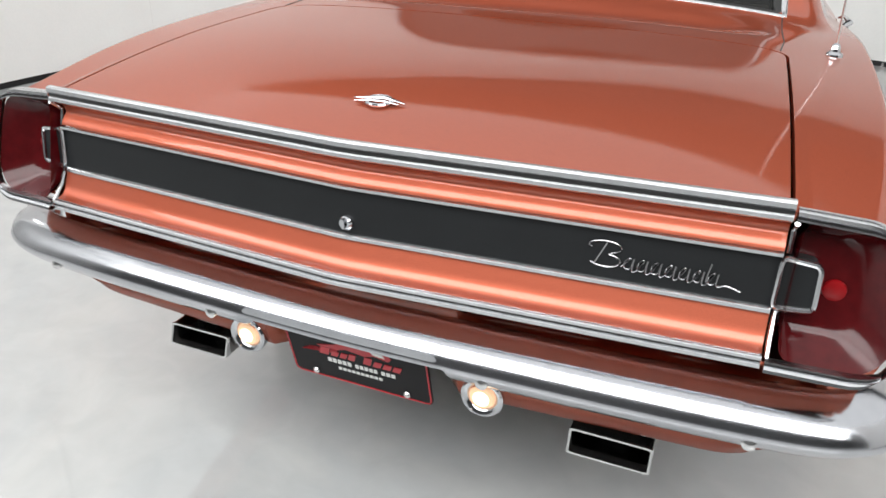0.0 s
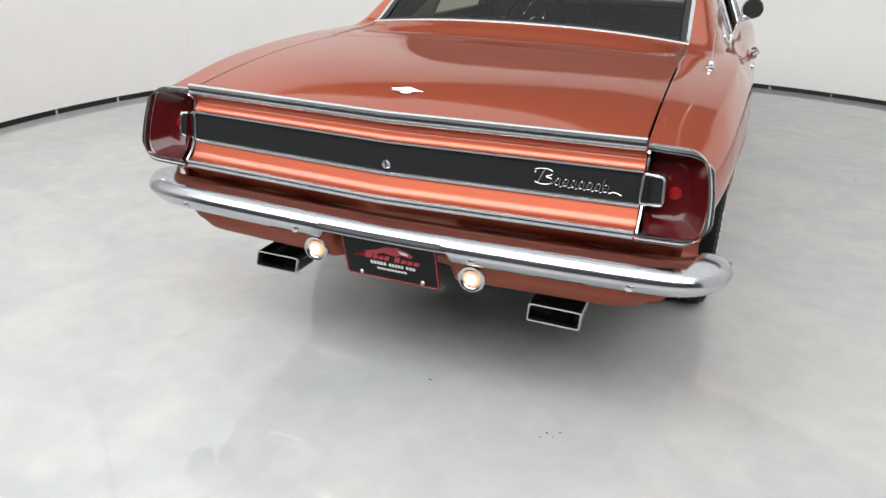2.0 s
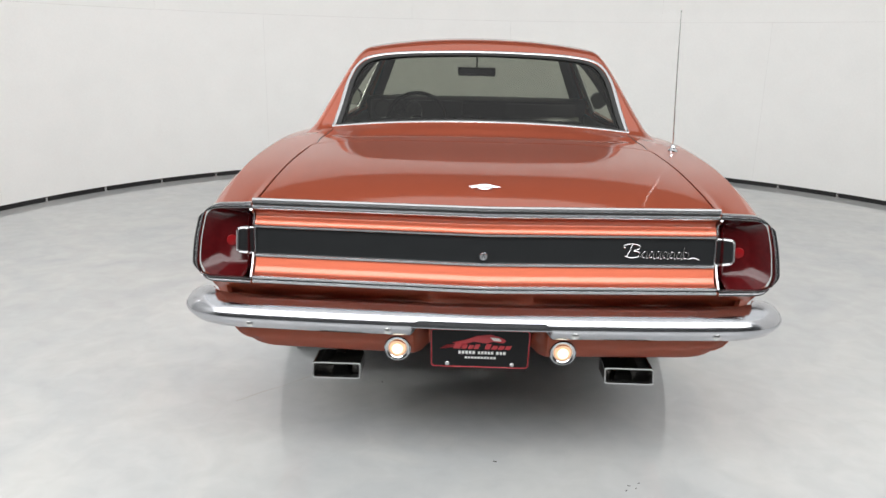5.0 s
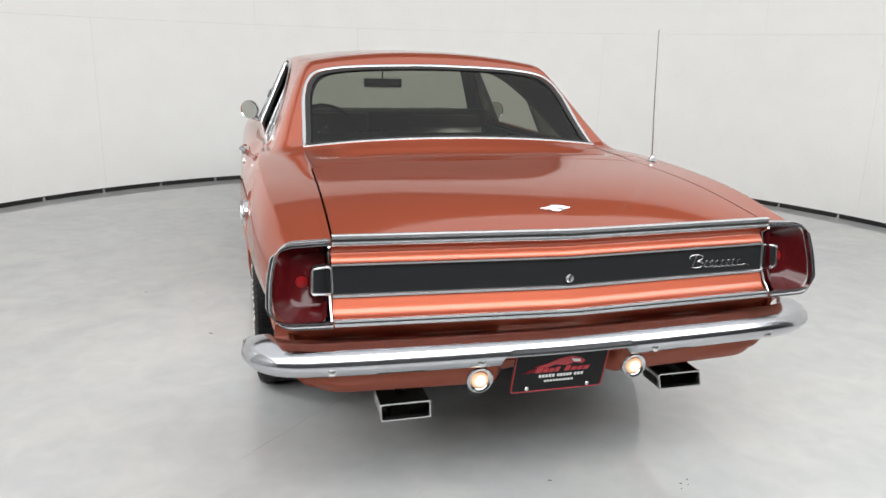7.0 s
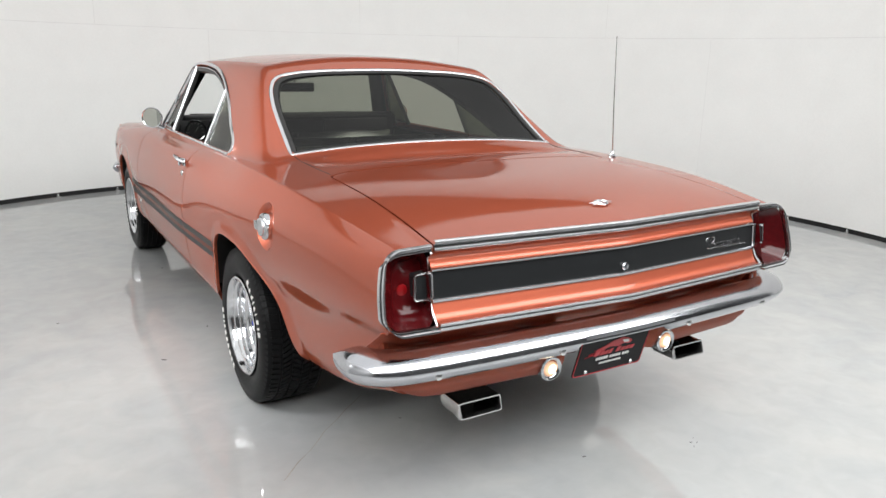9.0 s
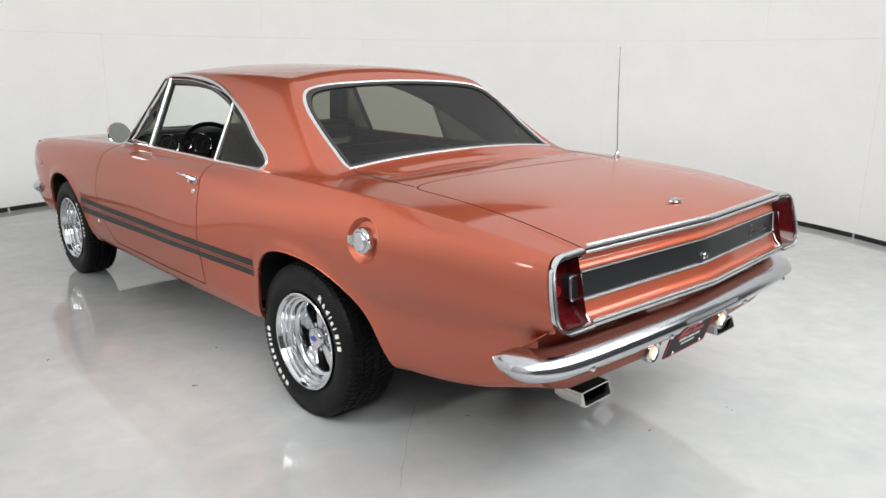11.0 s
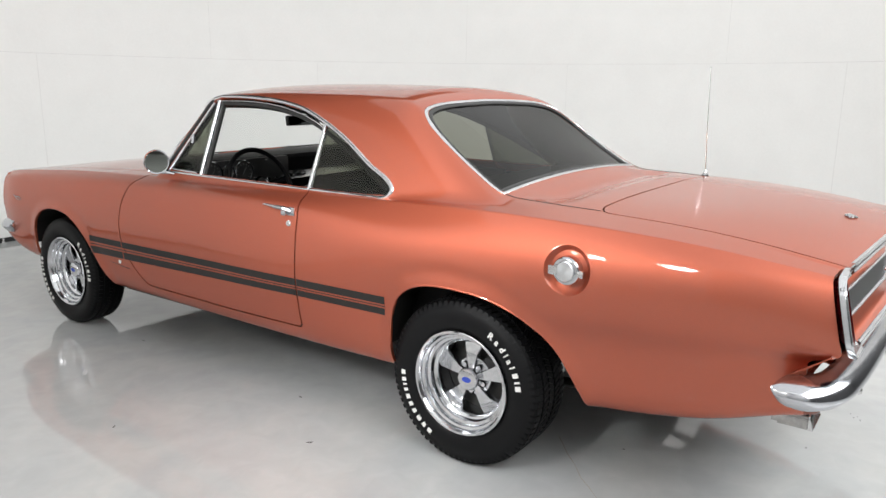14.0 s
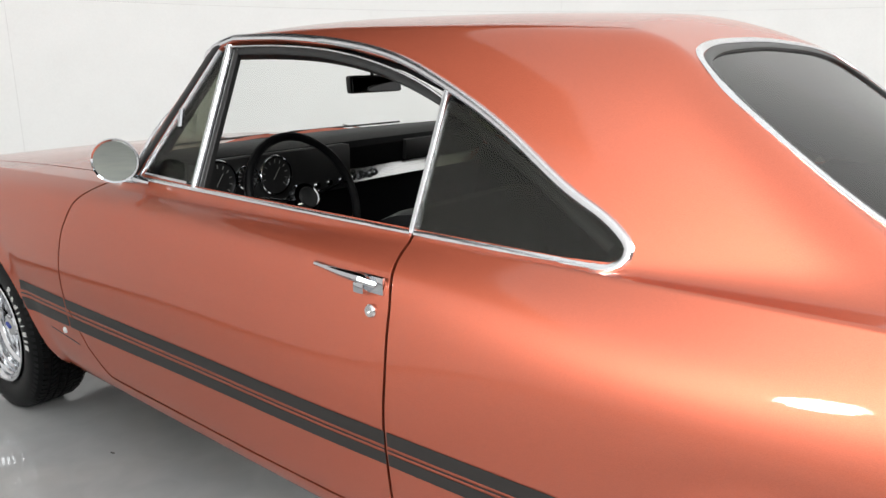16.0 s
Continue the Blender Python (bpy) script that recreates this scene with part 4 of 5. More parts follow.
        for rr, half_w, x in ((0.030, 0.013, hub_x + 0.014), (0.06, 0.018, hub_x + 0.010), (0.10, 0.029, hub_x + 0.014), (0.135, 0.041, hub_x + 0.022), (0.150, 0.047, hub_x + 0.030)):
            sec.append([bm.verts.new(m @ Vector(v)) for v in ((x + 0.030, rr, -half_w), (x + 0.006, rr, -half_w), (x, rr, -half_w * 0.88), (x, rr, half_w * 0.88), (x + 0.006, rr, half_w), (x + 0.030, rr, half_w))])
        for p, q in zip(sec, sec[1:]):
            for k in range(6):
                bm.faces.new((p[k], p[(k + 1) % 6], q[(k + 1) % 6], q[k]))
        bm.faces.new(sec[0]), bm.faces.new(sec[-1])
        part("spoke", bm, WHEEL_CHROME, w, "flared chrome spoke")
        bm = bmesh.new()
        t2 = t + radians(36)
        c = (0.055 * math.cos(t2), 0.055 * math.sin(t2))
        lathe(bm, [(hub_x + 0.05, 0.013), (hub_x + 0.020, 0.013), (hub_x + 0.012, 0.010), (hub_x + 0.012, 0.0)], Matrix.Translation((0, *c)), 6)
        part("lug_nut", bm, WHEEL_CHROME, w, "chrome lug nut")
    bm = bmesh.new()
    lathe(bm, [(hub_x + 0.07, 0.075), (hub_x + 0.035, 0.075), (hub_x + 0.03, 0.045), (hub_x + 0.012, 0.046), (hub_x - 0.010, 0.045), (hub_x - 0.018, 0.040), (hub_x - 0.021, 0.028), (hub_x - 0.022, 0.0)], segments=40)
    cap = part("hub_cap", bm, WHEEL_CHROME, w, "chrome hub cap with a blue oval")
    bm = bmesh.new()
    plate(bm, [(0.020 * math.cos(a), 0.011 * math.sin(a)) for a in np.linspace(0, 2 * math.pi, 24, False)], lambda u, v, d: Vector((hub_x - 0.0235 + d, u, v)), 0.003)
    part("cap_badge", bm, BLUE, cap, "blue enamel oval")
    return w


WHEEL_R, WHEEL_F = 0.326, 0.316
rear = build_wheel(WHEEL_R, 0.255, 0.078, 118)
rear.matrix_basis = pose(-0.757, 0.0, WHEEL_R)
front = build_wheel(WHEEL_F, 0.205, 0.070, 118)
front.matrix_basis = pose(-0.765, 2.825, WHEEL_F) @ pose(0, 0, 0, 12, 0, 0)
for w, x, y, r in ((rear, 0.757, 0.0, WHEEL_R), (front, 0.765, 2.825, WHEEL_F)):
    copy_thing(w, pose(x, y, r, 30, 0, 180))

# ---- the tail ----
def tail_y(x):
    """The rear edge in plan: a shallow point in the middle."""
    return -1.21 - 0.05 * (1 - min(abs(x) / 0.80, 1))


def swept(name, profile, x0, x1, mat, parent, label="", steps=48, bow=None, back=0.03, thick=True):
    """A panel along the tail from a profile of (depth, z)."""
    bm = bmesh.new()
    rows = []
    for x in np.linspace(x0, x1, steps):
        row = []
        for d, z in profile:
            row.append(bm.verts.new((x, tail_y(x) + d + (bow(x) if bow else 0), z)))
        rows.append(row)
    for a, b in zip(rows, rows[1:]):
        for k in range(len(profile) - 1):
            bm.faces.new((a[k], a[k + 1], b[k + 1], b[k]))
    if thick:
        bmesh.ops.recalc_face_normals(bm, faces=bm.faces)
        bmesh.ops.solidify(bm, geom=list(bm.faces), thickness=0.004)
    return part(name, bm, mat, parent, label, 40)


def smooth_profile(pts, n=30):
    t = np.concatenate([[0], np.cumsum([math.dist(a, b) for a, b in zip(pts, pts[1:])])])
    a, b = spline(t, [p[0] for p in pts]), spline(t, [p[1] for p in pts])
    return [(float(a(s)), float(b(s))) for s in np.linspace(0, t[-1], n)]


HALF = 0.683
UPPER_BAND = [(0.004, 0.908), (0.026, 0.896), (0.032, 0.880), (0.024, 0.868), (0.016, 0.856), (0.016, 0.846)]
swept("tail_panel", smooth_profile(UPPER_BAND), -HALF, HALF, PAINT, trunk_lid, "copper fluted tail panel")
swept("tail_panel", smooth_profile([(0.006, 0.772), (0.001, 0.757), (-0.005, 0.742), (-0.013, 0.725), (-0.026, 0.714), (-0.039, 0.709), (-0.040, 0.70)]), -HALF, HALF, PAINT, trunk_lid, "copper lower tail panel")
swept("tail_band", [(0.020, 0.850), (0.015, 0.846), (0.004, 0.768), (0.010, 0.764)], -HALF, HALF, BLACK_PANEL, trunk_lid, "satin black band across the tail")


def bar_profile(d, z, w, h, lean=0.0):
    return [(d + h, z + w / 2), (d - h * 0.4, z + w / 2), (d - h, z + w / 4), (d - h, z - w / 4), (d - h * 0.4, z - w / 2), (d + h, z - w / 2)]


for d, z, w, h in ((0.012, 0.8515, 0.010, 0.006), (0.002, 0.7645, 0.011, 0.006), (-0.042, 0.708, 0.009, 0.005), (-0.040, 0.696, 0.012, 0.008)):
    swept("tail_moulding", bar_profile(d, z, w, h), -HALF, HALF, TRIM, trunk_lid, "bright tail moulding", thick=False)
swept("tail_moulding", bar_profile(-0.041, 0.7025, 0.004, 0.003), -HALF, HALF, BLACK, trunk_lid, thick=False)
for z, w, h, mat in ((0.932, 0.014, 0.006, TRIM), (0.913, 0.011, 0.005, TRIM), (0.9225, 0.007, 0.002, BLACK)):
    swept("lid_moulding", bar_profile(-0.002, z, w, h), -HALF, HALF, mat, trunk_lid, "bright grooved moulding on the lid edge", thick=False)

# Lower rear panel behind the bumper, and the valance below it
swept("rear_panel", smooth_profile([(-0.036, 0.694), (-0.026, 0.686), (0.004, 0.664), (0.034, 0.642), (0.062, 0.620), (0.078, 0.59), (0.082, 0.555)]), -0.838, 0.838, PAINT, car, "copper rear panel behind the bumper", 64, lambda x: 0.035 * step(0.70, 0.84, abs(x)))


def valance():
    bm = bmesh.new()
    rows = []
    for x in np.linspace(-0.765, 0.765, 72):
        a = abs(x)
        low = 0.452 + 0.036 * step(0.60, 0.80, a) ** 2 + 0.02 * step(0.20, 0.0, a)
        y = tail_y(x) + 0.016 + 0.10 * step(0.66, 0.85, a) ** 1.5 + 0.085 * step(0.190, 0.170, a)
        rows.append([bm.verts.new((x, y + d, z)) for d, z in smooth_profile([(0.0, 0.57), (-0.002, 0.53), (0.004, 0.49), (0.014, low + 0.02), (0.026, low + 0.004), (0.045, low), (0.08, low + 0.006)], 16)])
    for p, q in zip(rows, rows[1:]):
        for k in range(15):
            bm.faces.new((p[k], p[k + 1], q[k + 1], q[k]))
    bmesh.ops.solidify(bm, geom=list(bm.faces), thickness=0.004)
    part("valance", bm, PAINT, car, "copper valance below the rear bumper")


valance()


def bumper(name, line, rise, label, notch=0.0, z_mid=0.579):
    """A pressed chrome bumper along a plan line of (x, y); rise shrinks its ends."""
    b = new(name)
    b.parent = car
    b["label"] = label
    bm = bmesh.new()
    shape = [(-0.092, 0.046), (-0.090, 0.053), (-0.083, 0.056), (-0.070, 0.0555), (-0.050, 0.0515), (-0.032, 0.0455), (-0.016, 0.0355), (-0.006, 0.0225), (0.000, 0.010), (0.000, 0.003), (-0.003, -0.004), (-0.012, -0.016), (-0.026, -0.030), (-0.038, -0.037), (-0.070, -0.036)]
    pts = [Vector((x, y, 0)) for x, y in line]
    rows = []
    for i, p in enumerate(pts):
        a, c = pts[max(i - 1, 0)], pts[min(i + 1, len(pts) - 1)]
        along = (c - a).normalized()
        out = Vector((along.y, -along.x, 0))
        k = rise(i / (len(pts) - 1))
        lift = notch * step(0.215, 0.185, abs(p.x))
        rows.append([bm.verts.new(p + out * (d * (0.45 + 0.55 * k)) + Vector((0, 0, z_mid + 0.030 * (1 - k) + h * k + (lift if h < 0 else 0)))) for d, h in shape])
    for a, c in zip(rows, rows[1:]):
        for k in range(len(shape)):
            m = (k + 1) % len(shape)
            bm.faces.new((a[k], a[m], c[m], c[k]))
    bm.faces.new(rows[0]), bm.faces.new(rows[-1])
    bmesh.ops.recalc_face_normals(bm, faces=bm.faces)
    part("bumper_bar", bm, BUMPER_CHROME, b, "polished chrome bar", 60)
    return b


def mirrored(line):
    return [(-x, y) for x, y in reversed(line[1:])] + line


def along(line, n=120):
    t = np.concatenate([[0], np.cumsum([math.dist(a, b) for a, b in zip(line, line[1:])])])
    a, b = spline(t, [p[0] for p in line]), spline(t, [p[1] for p in line])
    return [(float(a(s)), float(b(s))) for s in np.linspace(0, t[-1], n)]


REAR_LINE = along(n=760, line=mirrored([(0.0, -1.318), (0.3, -1.310), (0.55, -1.298), (0.72, -1.284), (0.815, -1.266), (0.890, -1.222), (0.926, -1.165), (0.930, -1.115), (0.924, -1.080)]))
tip = lambda t: (0.86 + 0.14 * step(0.0, 0.06, min(t, 1 - t))) * (0.12 + 0.88 * math.sqrt(max(0.0, 1 - (1 - min(min(t, 1 - t) / 0.017, 1.0)) ** 2.2)))  # noqa: E731
rear_bumper = bumper("rear_bumper", REAR_LINE, tip, "polished chrome rear bumper wrapping round the corners", 0.030)
for x in (-0.694, -0.275, 0.275, 0.694):
    i = min(range(len(REAR_LINE)), key=lambda k: abs(REAR_LINE[k][0] - x))
    bm = bmesh.new()
    lathe(bm, [(-0.004, 0.011), (0.002, 0.011), (0.005, 0.007), (0.006, 0.0)], Matrix.Translation((x, REAR_LINE[i][1] + 0.006, 0.568)) @ pose(0, 0, 0, 0, 0, -90), 16)
    part("bumper_bolt", bm, STEEL, rear_bumper, "small round bumper bolt")

# Tail lamps
LAMP = [(0.688, 0.9215), (0.795, 0.918), (0.830, 0.898), (0.846, 0.82), (0.850, 0.735), (0.816, 0.698), (0.688, 0.6945)]
EDGE = [LAMP[0]] + rounded(LAMP, 0.035, 6)[7:-7] + [LAMP[-1]]
LAMP = rounded(LAMP, 0.035, 5)


def lamp_y(z):
    return -1.212 - 0.24 * min(max(0.917 - z, 0), 0.24)


def inset(outline, w):
    c = (sum(p[0] for p in outline) / len(outline), sum(p[1] for p in outline) / len(outline))
    hx = (max(p[0] for p in outline) - min(p[0] for p in outline)) / 2
    hz = (max(p[1] for p in outline) - min(p[1] for p in outline)) / 2
    return [(c[0] + (x - c[0]) * (1 - w / hx), c[1] + (z - c[1]) * (1 - w / hz)) for x, z in outline]


for s in (-1, 1):
    lamp = new("tail_lamp")
    lamp.parent = car
    lamp["label"] = "deep red tail lamp in a chrome bezel"

    def loop(bm, w, d):
        return [bm.verts.new((s * x, lamp_y(z) + d, z)) for x, z in inset(LAMP, w)]

    def rim_loop(bm, w, d):
        """The outline without its inner edge, drawn in by w."""
        out = []
        n = len(EDGE)
        for i, (x, z) in enumerate(EDGE):
            (ax, az), (bx, bz) = EDGE[max(i - 1, 0)], EDGE[min(i + 1, n - 1)]
            t = Vector((bx - ax, bz - az)).normalized()
            x, z = x - t.y * -w * -1, z + t.x * -w
            out.append(bm.verts.new((s * x, lamp_y(z) + d, z)))
        return out

    def skin(bm, rings, close=True):
        n = len(rings[0])
        for a, b in zip(rings, rings[1:]):
            for i in range(n if close else n - 1):
                bm.faces.new((a[i], a[(i + 1) % n], b[(i + 1) % n], b[i]))

    for name, mat, rows, label in (
        ("bezel", TRIM, ((-0.003, 0.012), (-0.004, -0.001), (-0.002, -0.008), (0.003, -0.008), (0.0065, -0.004), (0.007, 0.006)), "chrome lamp bezel"),
        ("bezel_gasket", BLACK, ((0.006, 0.0), (0.0065, -0.002), (0.0095, -0.002), (0.0105, 0.008)), "black gasket"),
        ("inner_bezel", TRIM, ((0.0095, 0.006), (0.0100, -0.004), (0.0125, -0.004), (0.0135, 0.008)), "thin inner chrome bezel"),
    ):
        bm = bmesh.new()
        skin(bm, [rim_loop(bm, w, d) for w, d in rows], False)
        part(name, bm, mat, lamp, label)
    # dished lens: slanting walls and a ribbed floor
    bm = bmesh.new()
    outer = loop(bm, 0.010, 0.008)
    inner = []
    for (x, z), (ox, oz) in zip(inset(LAMP, 0.010), LAMP):
        k = (x - 0.69) / 0.14
        xi = 0.690 + (x - 0.690) * 0.62
        zi = 0.807 + (z - 0.807) * 0.66
        inner.append(bm.verts.new((s * xi, lamp_y(zi) + 0.058, zi)))
    mid = [bm.verts.new(a.co.lerp(b.co, 0.7) + Vector((0, 0.006, 0))) for a, b in zip(outer, inner)]
    skin(bm, [outer, mid, inner])
    f = bm.faces.new(inner)
    part("lens", bm, RED_LENS, lamp, "dished dark red lens")
    # red glint of the bulb, painted as a brighter disc on the lens
    bm = bmesh.new()
    lathe(bm, [(-0.002, 0.017), (0.002, 0.016), (0.004, 0.010), (0.0045, 0.0)], Matrix.Translation((s * 0.762, lamp_y(0.800) + 0.056, 0.800)) @ pose(0, 0, 0, 0, 0, -90), 20)
    part("lens_glint", bm, RED_GLINT, lamp, "brighter red disc painted as the bulb's glint in the lens")
    # tongue of the black band
    tongue = rounded([(0.686, 0.846), (0.734, 0.842), (0.736, 0.776), (0.686, 0.772)], 0.010, 4)
    bm = bmesh.new()
    plate(bm, tongue, lambda u, v, d: Vector((s * u, -1.207 - 0.10 * (0.846 - v) + d, v)), 0.05)
    part("band_end", bm, BLACK_PANEL, lamp, "black end of the tail band")
    bm = bmesh.new()
    tube(bm, [(s * u, -1.208 - 0.10 * (0.846 - v), v) for u, v in inset(tongue, -0.002)], 0.0045, 8, True)
    part("band_end_frame", bm, TRIM, lamp, "chrome frame of the band end")
    # chrome edge between lid and lamp
    bm = bmesh.new()
    tube(bm, [(s * 0.690, tail_y(0.69) + d, z) for d, z in ((0.0, 0.905), (0.026, 0.885), (0.018, 0.852))], 0.004, 6)
    part("lamp_edge", bm, TRIM, lamp, "bright inner edge of the lamp")
    bm = bmesh.new()
    tube(bm, [(s * 0.690, tail_y(0.69) + d, z) for d, z in ((0.004, 0.766), (-0.012, 0.735), (-0.038, 0.706))], 0.004, 6)
    part("lamp_edge", bm, TRIM, lamp, "bright inner edge of the lamp")

# Lid badge, lock and tail script
bm = bmesh.new()
p, n = on_top(0.0, -1.125)
q = n.to_track_quat("Z", "Y").to_matrix().to_4x4()
m = Matrix.Translation(p + n * 0.004) @ q
ring_pts = [m @ Vector((0.023 * math.cos(a), 0.019 * math.sin(a), 0)) for a in np.linspace(0, 2 * math.pi, 32, False)]
tube(bm, ring_pts, 0.0035, 8, True)
tube(bm, [m @ Vector(v) for v in ((-0.050, 0.004, 0), (-0.03, 0.002, 0.002), (-0.008, 0.006, 0.003), (0.012, 0.008, 0.003), (0.03, 0.002, 0.002), (0.05, -0.001, 0))], [0.001, 0.004, 0.006, 0.007, 0.004, 0.001], 8, flat=0.6)
tube(bm, [m @ Vector(v) for v in ((-0.044, -0.008, 0), (-0.02, -0.006, 0.002), (0.012, -0.005, 0.003), (0.04, -0.007, 0))], [0.001, 0.004, 0.004, 0.001], 8, flat=0.6)
part("lid_badge", bm, CHROME, trunk_lid, "small chrome oval badge with a fish-like bar")
bm = bmesh.new()
lathe(bm, [(0.0, 0.013), (0.012, 0.013), (0.016, 0.010), (0.016, 0.005), (0.010, 0.003), (0.010, 0.0)], Matrix.Translation((0.0, -1.246, 0.789)) @ pose(0, 0, 0, 0, 0, -90), 24)
box(bm, (0.005, 0.012, 0.018), (0.0, -1.262, 0.791), 0.001)
part("lid_lock", bm, CHROME, trunk_lid, "chrome lid lock")


def script_badge():
    """A flowing chrome script drawn as loops and strokes, not letters."""
    bm = bmesh.new()
    def at(u, v):
        x = 0.412 + u
        z = 0.800 + v - 0.02 * u
        return Vector((x, tail_y(x) + 0.013 - 0.14 * (0.82 - z) * -1 * -1 - 0.004, z))
    strokes = [[(0.004, 0.018), (0.0, 0.024), (0.02, 0.030), (0.044, 0.027), (0.046, 0.017), (0.03, 0.010), (0.046, 0.006), (0.044, -0.006), (0.022, -0.010), (0.004, -0.006)], [(0.026, 0.028), (0.018, 0.010), (0.010, -0.008)]]
    wave = [(0.05, -0.006)]
    for k in range(7):
        u = 0.060 + 0.0205 * k
        wave += [(u + 0.004, 0.009), (u - 0.004, 0.003), (u - 0.001, -0.008), (u + 0.007, -0.001), (u + 0.009, 0.010), (u + 0.008, -0.005), (u + 0.013, -0.009)]
    strokes.append(wave + [(0.206, -0.006), (0.226, -0.011)])
    strokes.append([(0.180, 0.024), (0.177, 0.008), (0.176, -0.006)])
    for s in strokes:
        t = np.arange(len(s))
        a, b = spline(t, [p[0] for p in s]), spline(t, [p[1] for p in s])
        tube(bm, [at(float(a(v)), float(b(v))) for v in np.linspace(0, len(s) - 1, len(s) * 5)], 0.0015, 6)
    part("script_badge", bm, DARK_CHROME, trunk_lid, "thin chrome flowing script badge")


script_badge()

# Reversing lamps, number plate and tailpipes
for x in (-0.2535, 0.2535):
    lamp = new("reversing_lamp")
    lamp.parent = car
    lamp["label"] = "lit round reversing lamp in a chrome housing"
    bm = bmesh.new()
    at = Matrix.Translation((x, -1.190, 0.481)) @ pose(0, 0, 0, 0, 0, -90)
    lathe(bm, [(-0.03, 0.030), (0.0, 0.036), (0.030, 0.041), (0.040, 0.041), (0.044, 0.038), (0.044, 0.035), (0.040, 0.028), (0.034, 0.024)], at, 32)
    part("lamp_housing", bm, CHROME, lamp, "chrome lamp housing")
    bm = bmesh.new()
    lathe(bm, [(0.036, 0.0255), (0.042, 0.022), (0.046, 0.013), (0.048, 0.0)], at, 32)
    part("lamp_lens", bm, LAMP_GLOW, lamp, "glowing clear lens")
    bm = bmesh.new()
    lathe(bm, [(0.044, 0.0165), (0.0475, 0.013), (0.0490, 0.007), (0.0495, 0.0)], at, 24)
    part("lamp_bulb", bm, BULB_GLOW, lamp, "bright middle of the lit lens")
    for a in (60, 240):
        bm = bmesh.new()
        lathe(bm, [(0.042, 0.003), (0.0455, 0.003), (0.0455, 0.0)], at @ Matrix.Translation((0, 0.035 * math.cos(radians(a)), 0.035 * math.sin(radians(a)))), 8)
        part("lamp_screw", bm, STEEL, lamp)

board = new("number_plate")
board.parent = car
board["label"] = "black show plate with red and white print in a thin red border"
PL = pose(0, -1.228, 0.489, 16, 0, 0)


def on_plate(u, v, d):
    return PL @ Vector((u, -d, v))


bm = bmesh.new()
plate(bm, rounded([(-0.152, -0.075), (0.152, -0.075), (0.152, 0.075), (-0.152, 0.075)], 0.014, 4), on_plate, 0.004)
part("plate_board", bm, PLATE_BLACK, board, "black plate")
bm = bmesh.new()
tube(bm, [on_plate(u, v, 0.004) for u, v in rounded([(-0.149, -0.072), (0.149, -0.072), (0.149, 0.072), (-0.149, 0.072)], 0.013, 4)], 0.0018, 6, True)
part("plate_border", bm, RED_PRINT, board, "thin red border")


def blob(name, mat, outline, depth=0.0012, base=0.004):
    bm = bmesh.new()
    plate(bm, outline, lambda u, v, d: on_plate(u, v, base + d), depth)
    part(name, bm, mat, board)


blob("red_sketch", RED_PRINT, [(-0.085, 0.022), (-0.045, 0.034), (-0.01, 0.050), (0.03, 0.056), (0.062, 0.046), (0.078, 0.034), (0.070, 0.024), (0.04, 0.030), (0.02, 0.022), (-0.02, 0.028), (-0.04, 0.020)])
for k in range(4):
    blob("red_streak", RED_PRINT, [(-0.104 - 0.006 * k, 0.012 - 0.004 * k), (-0.04, 0.020 - 0.003 * k), (-0.04, 0.0185 - 0.003 * k)])
u = -0.086
for w, h in ((0.020, 0.020), (0.015, 0.014), (0.014, 0.014), (0.014, 0.017), (-0.01, 0), (0.016, 0.020), (0.016, 0.014), (0.016, 0.014), (0.016, 0.014)):
    if w > 0:
        blob("red_mark", RED_PRINT, [(u + 0.004, 0.0), (u + w + 0.004, 0.0), (u + w + 0.010, h), (u + 0.010, h)], 0.0016)
    u += abs(w) + 0.0045
for u0, u1, v0, v1 in ((-0.066, -0.012, -0.020, -0.009), (-0.006, 0.044, -0.020, -0.010), (0.050, 0.082, -0.020, -0.010), (-0.046, 0.052, -0.038, -0.031)):
    n = max(2, int((u1 - u0) / 0.0095))
    for k in range(n):
        a = u0 + (u1 - u0) * k / n
        blob("white_mark", WHITE_PRINT, [(a, v0), (a + (u1 - u0) / n * 0.72, v0), (a + (u1 - u0) / n * 0.72, v1), (a, v1)], 0.0014)
blob("white_patch", WHITE_PRINT, [(0.030, 0.046), (0.058, 0.043), (0.064, 0.032), (0.040, 0.034)], 0.002)
for u in (-0.10, 0.10):
    bm = bmesh.new()
    lathe(bm, [(0.0, 0.007), (0.006, 0.007), (0.009, 0.004), (0.009, 0.0)], Matrix.Translation(on_plate(u, -0.058, 0.003)) @ pose(0, 0, 0, 0, 0, -90), 12)
    part("plate_bolt", bm, STEEL, board, "bright plate bolt")

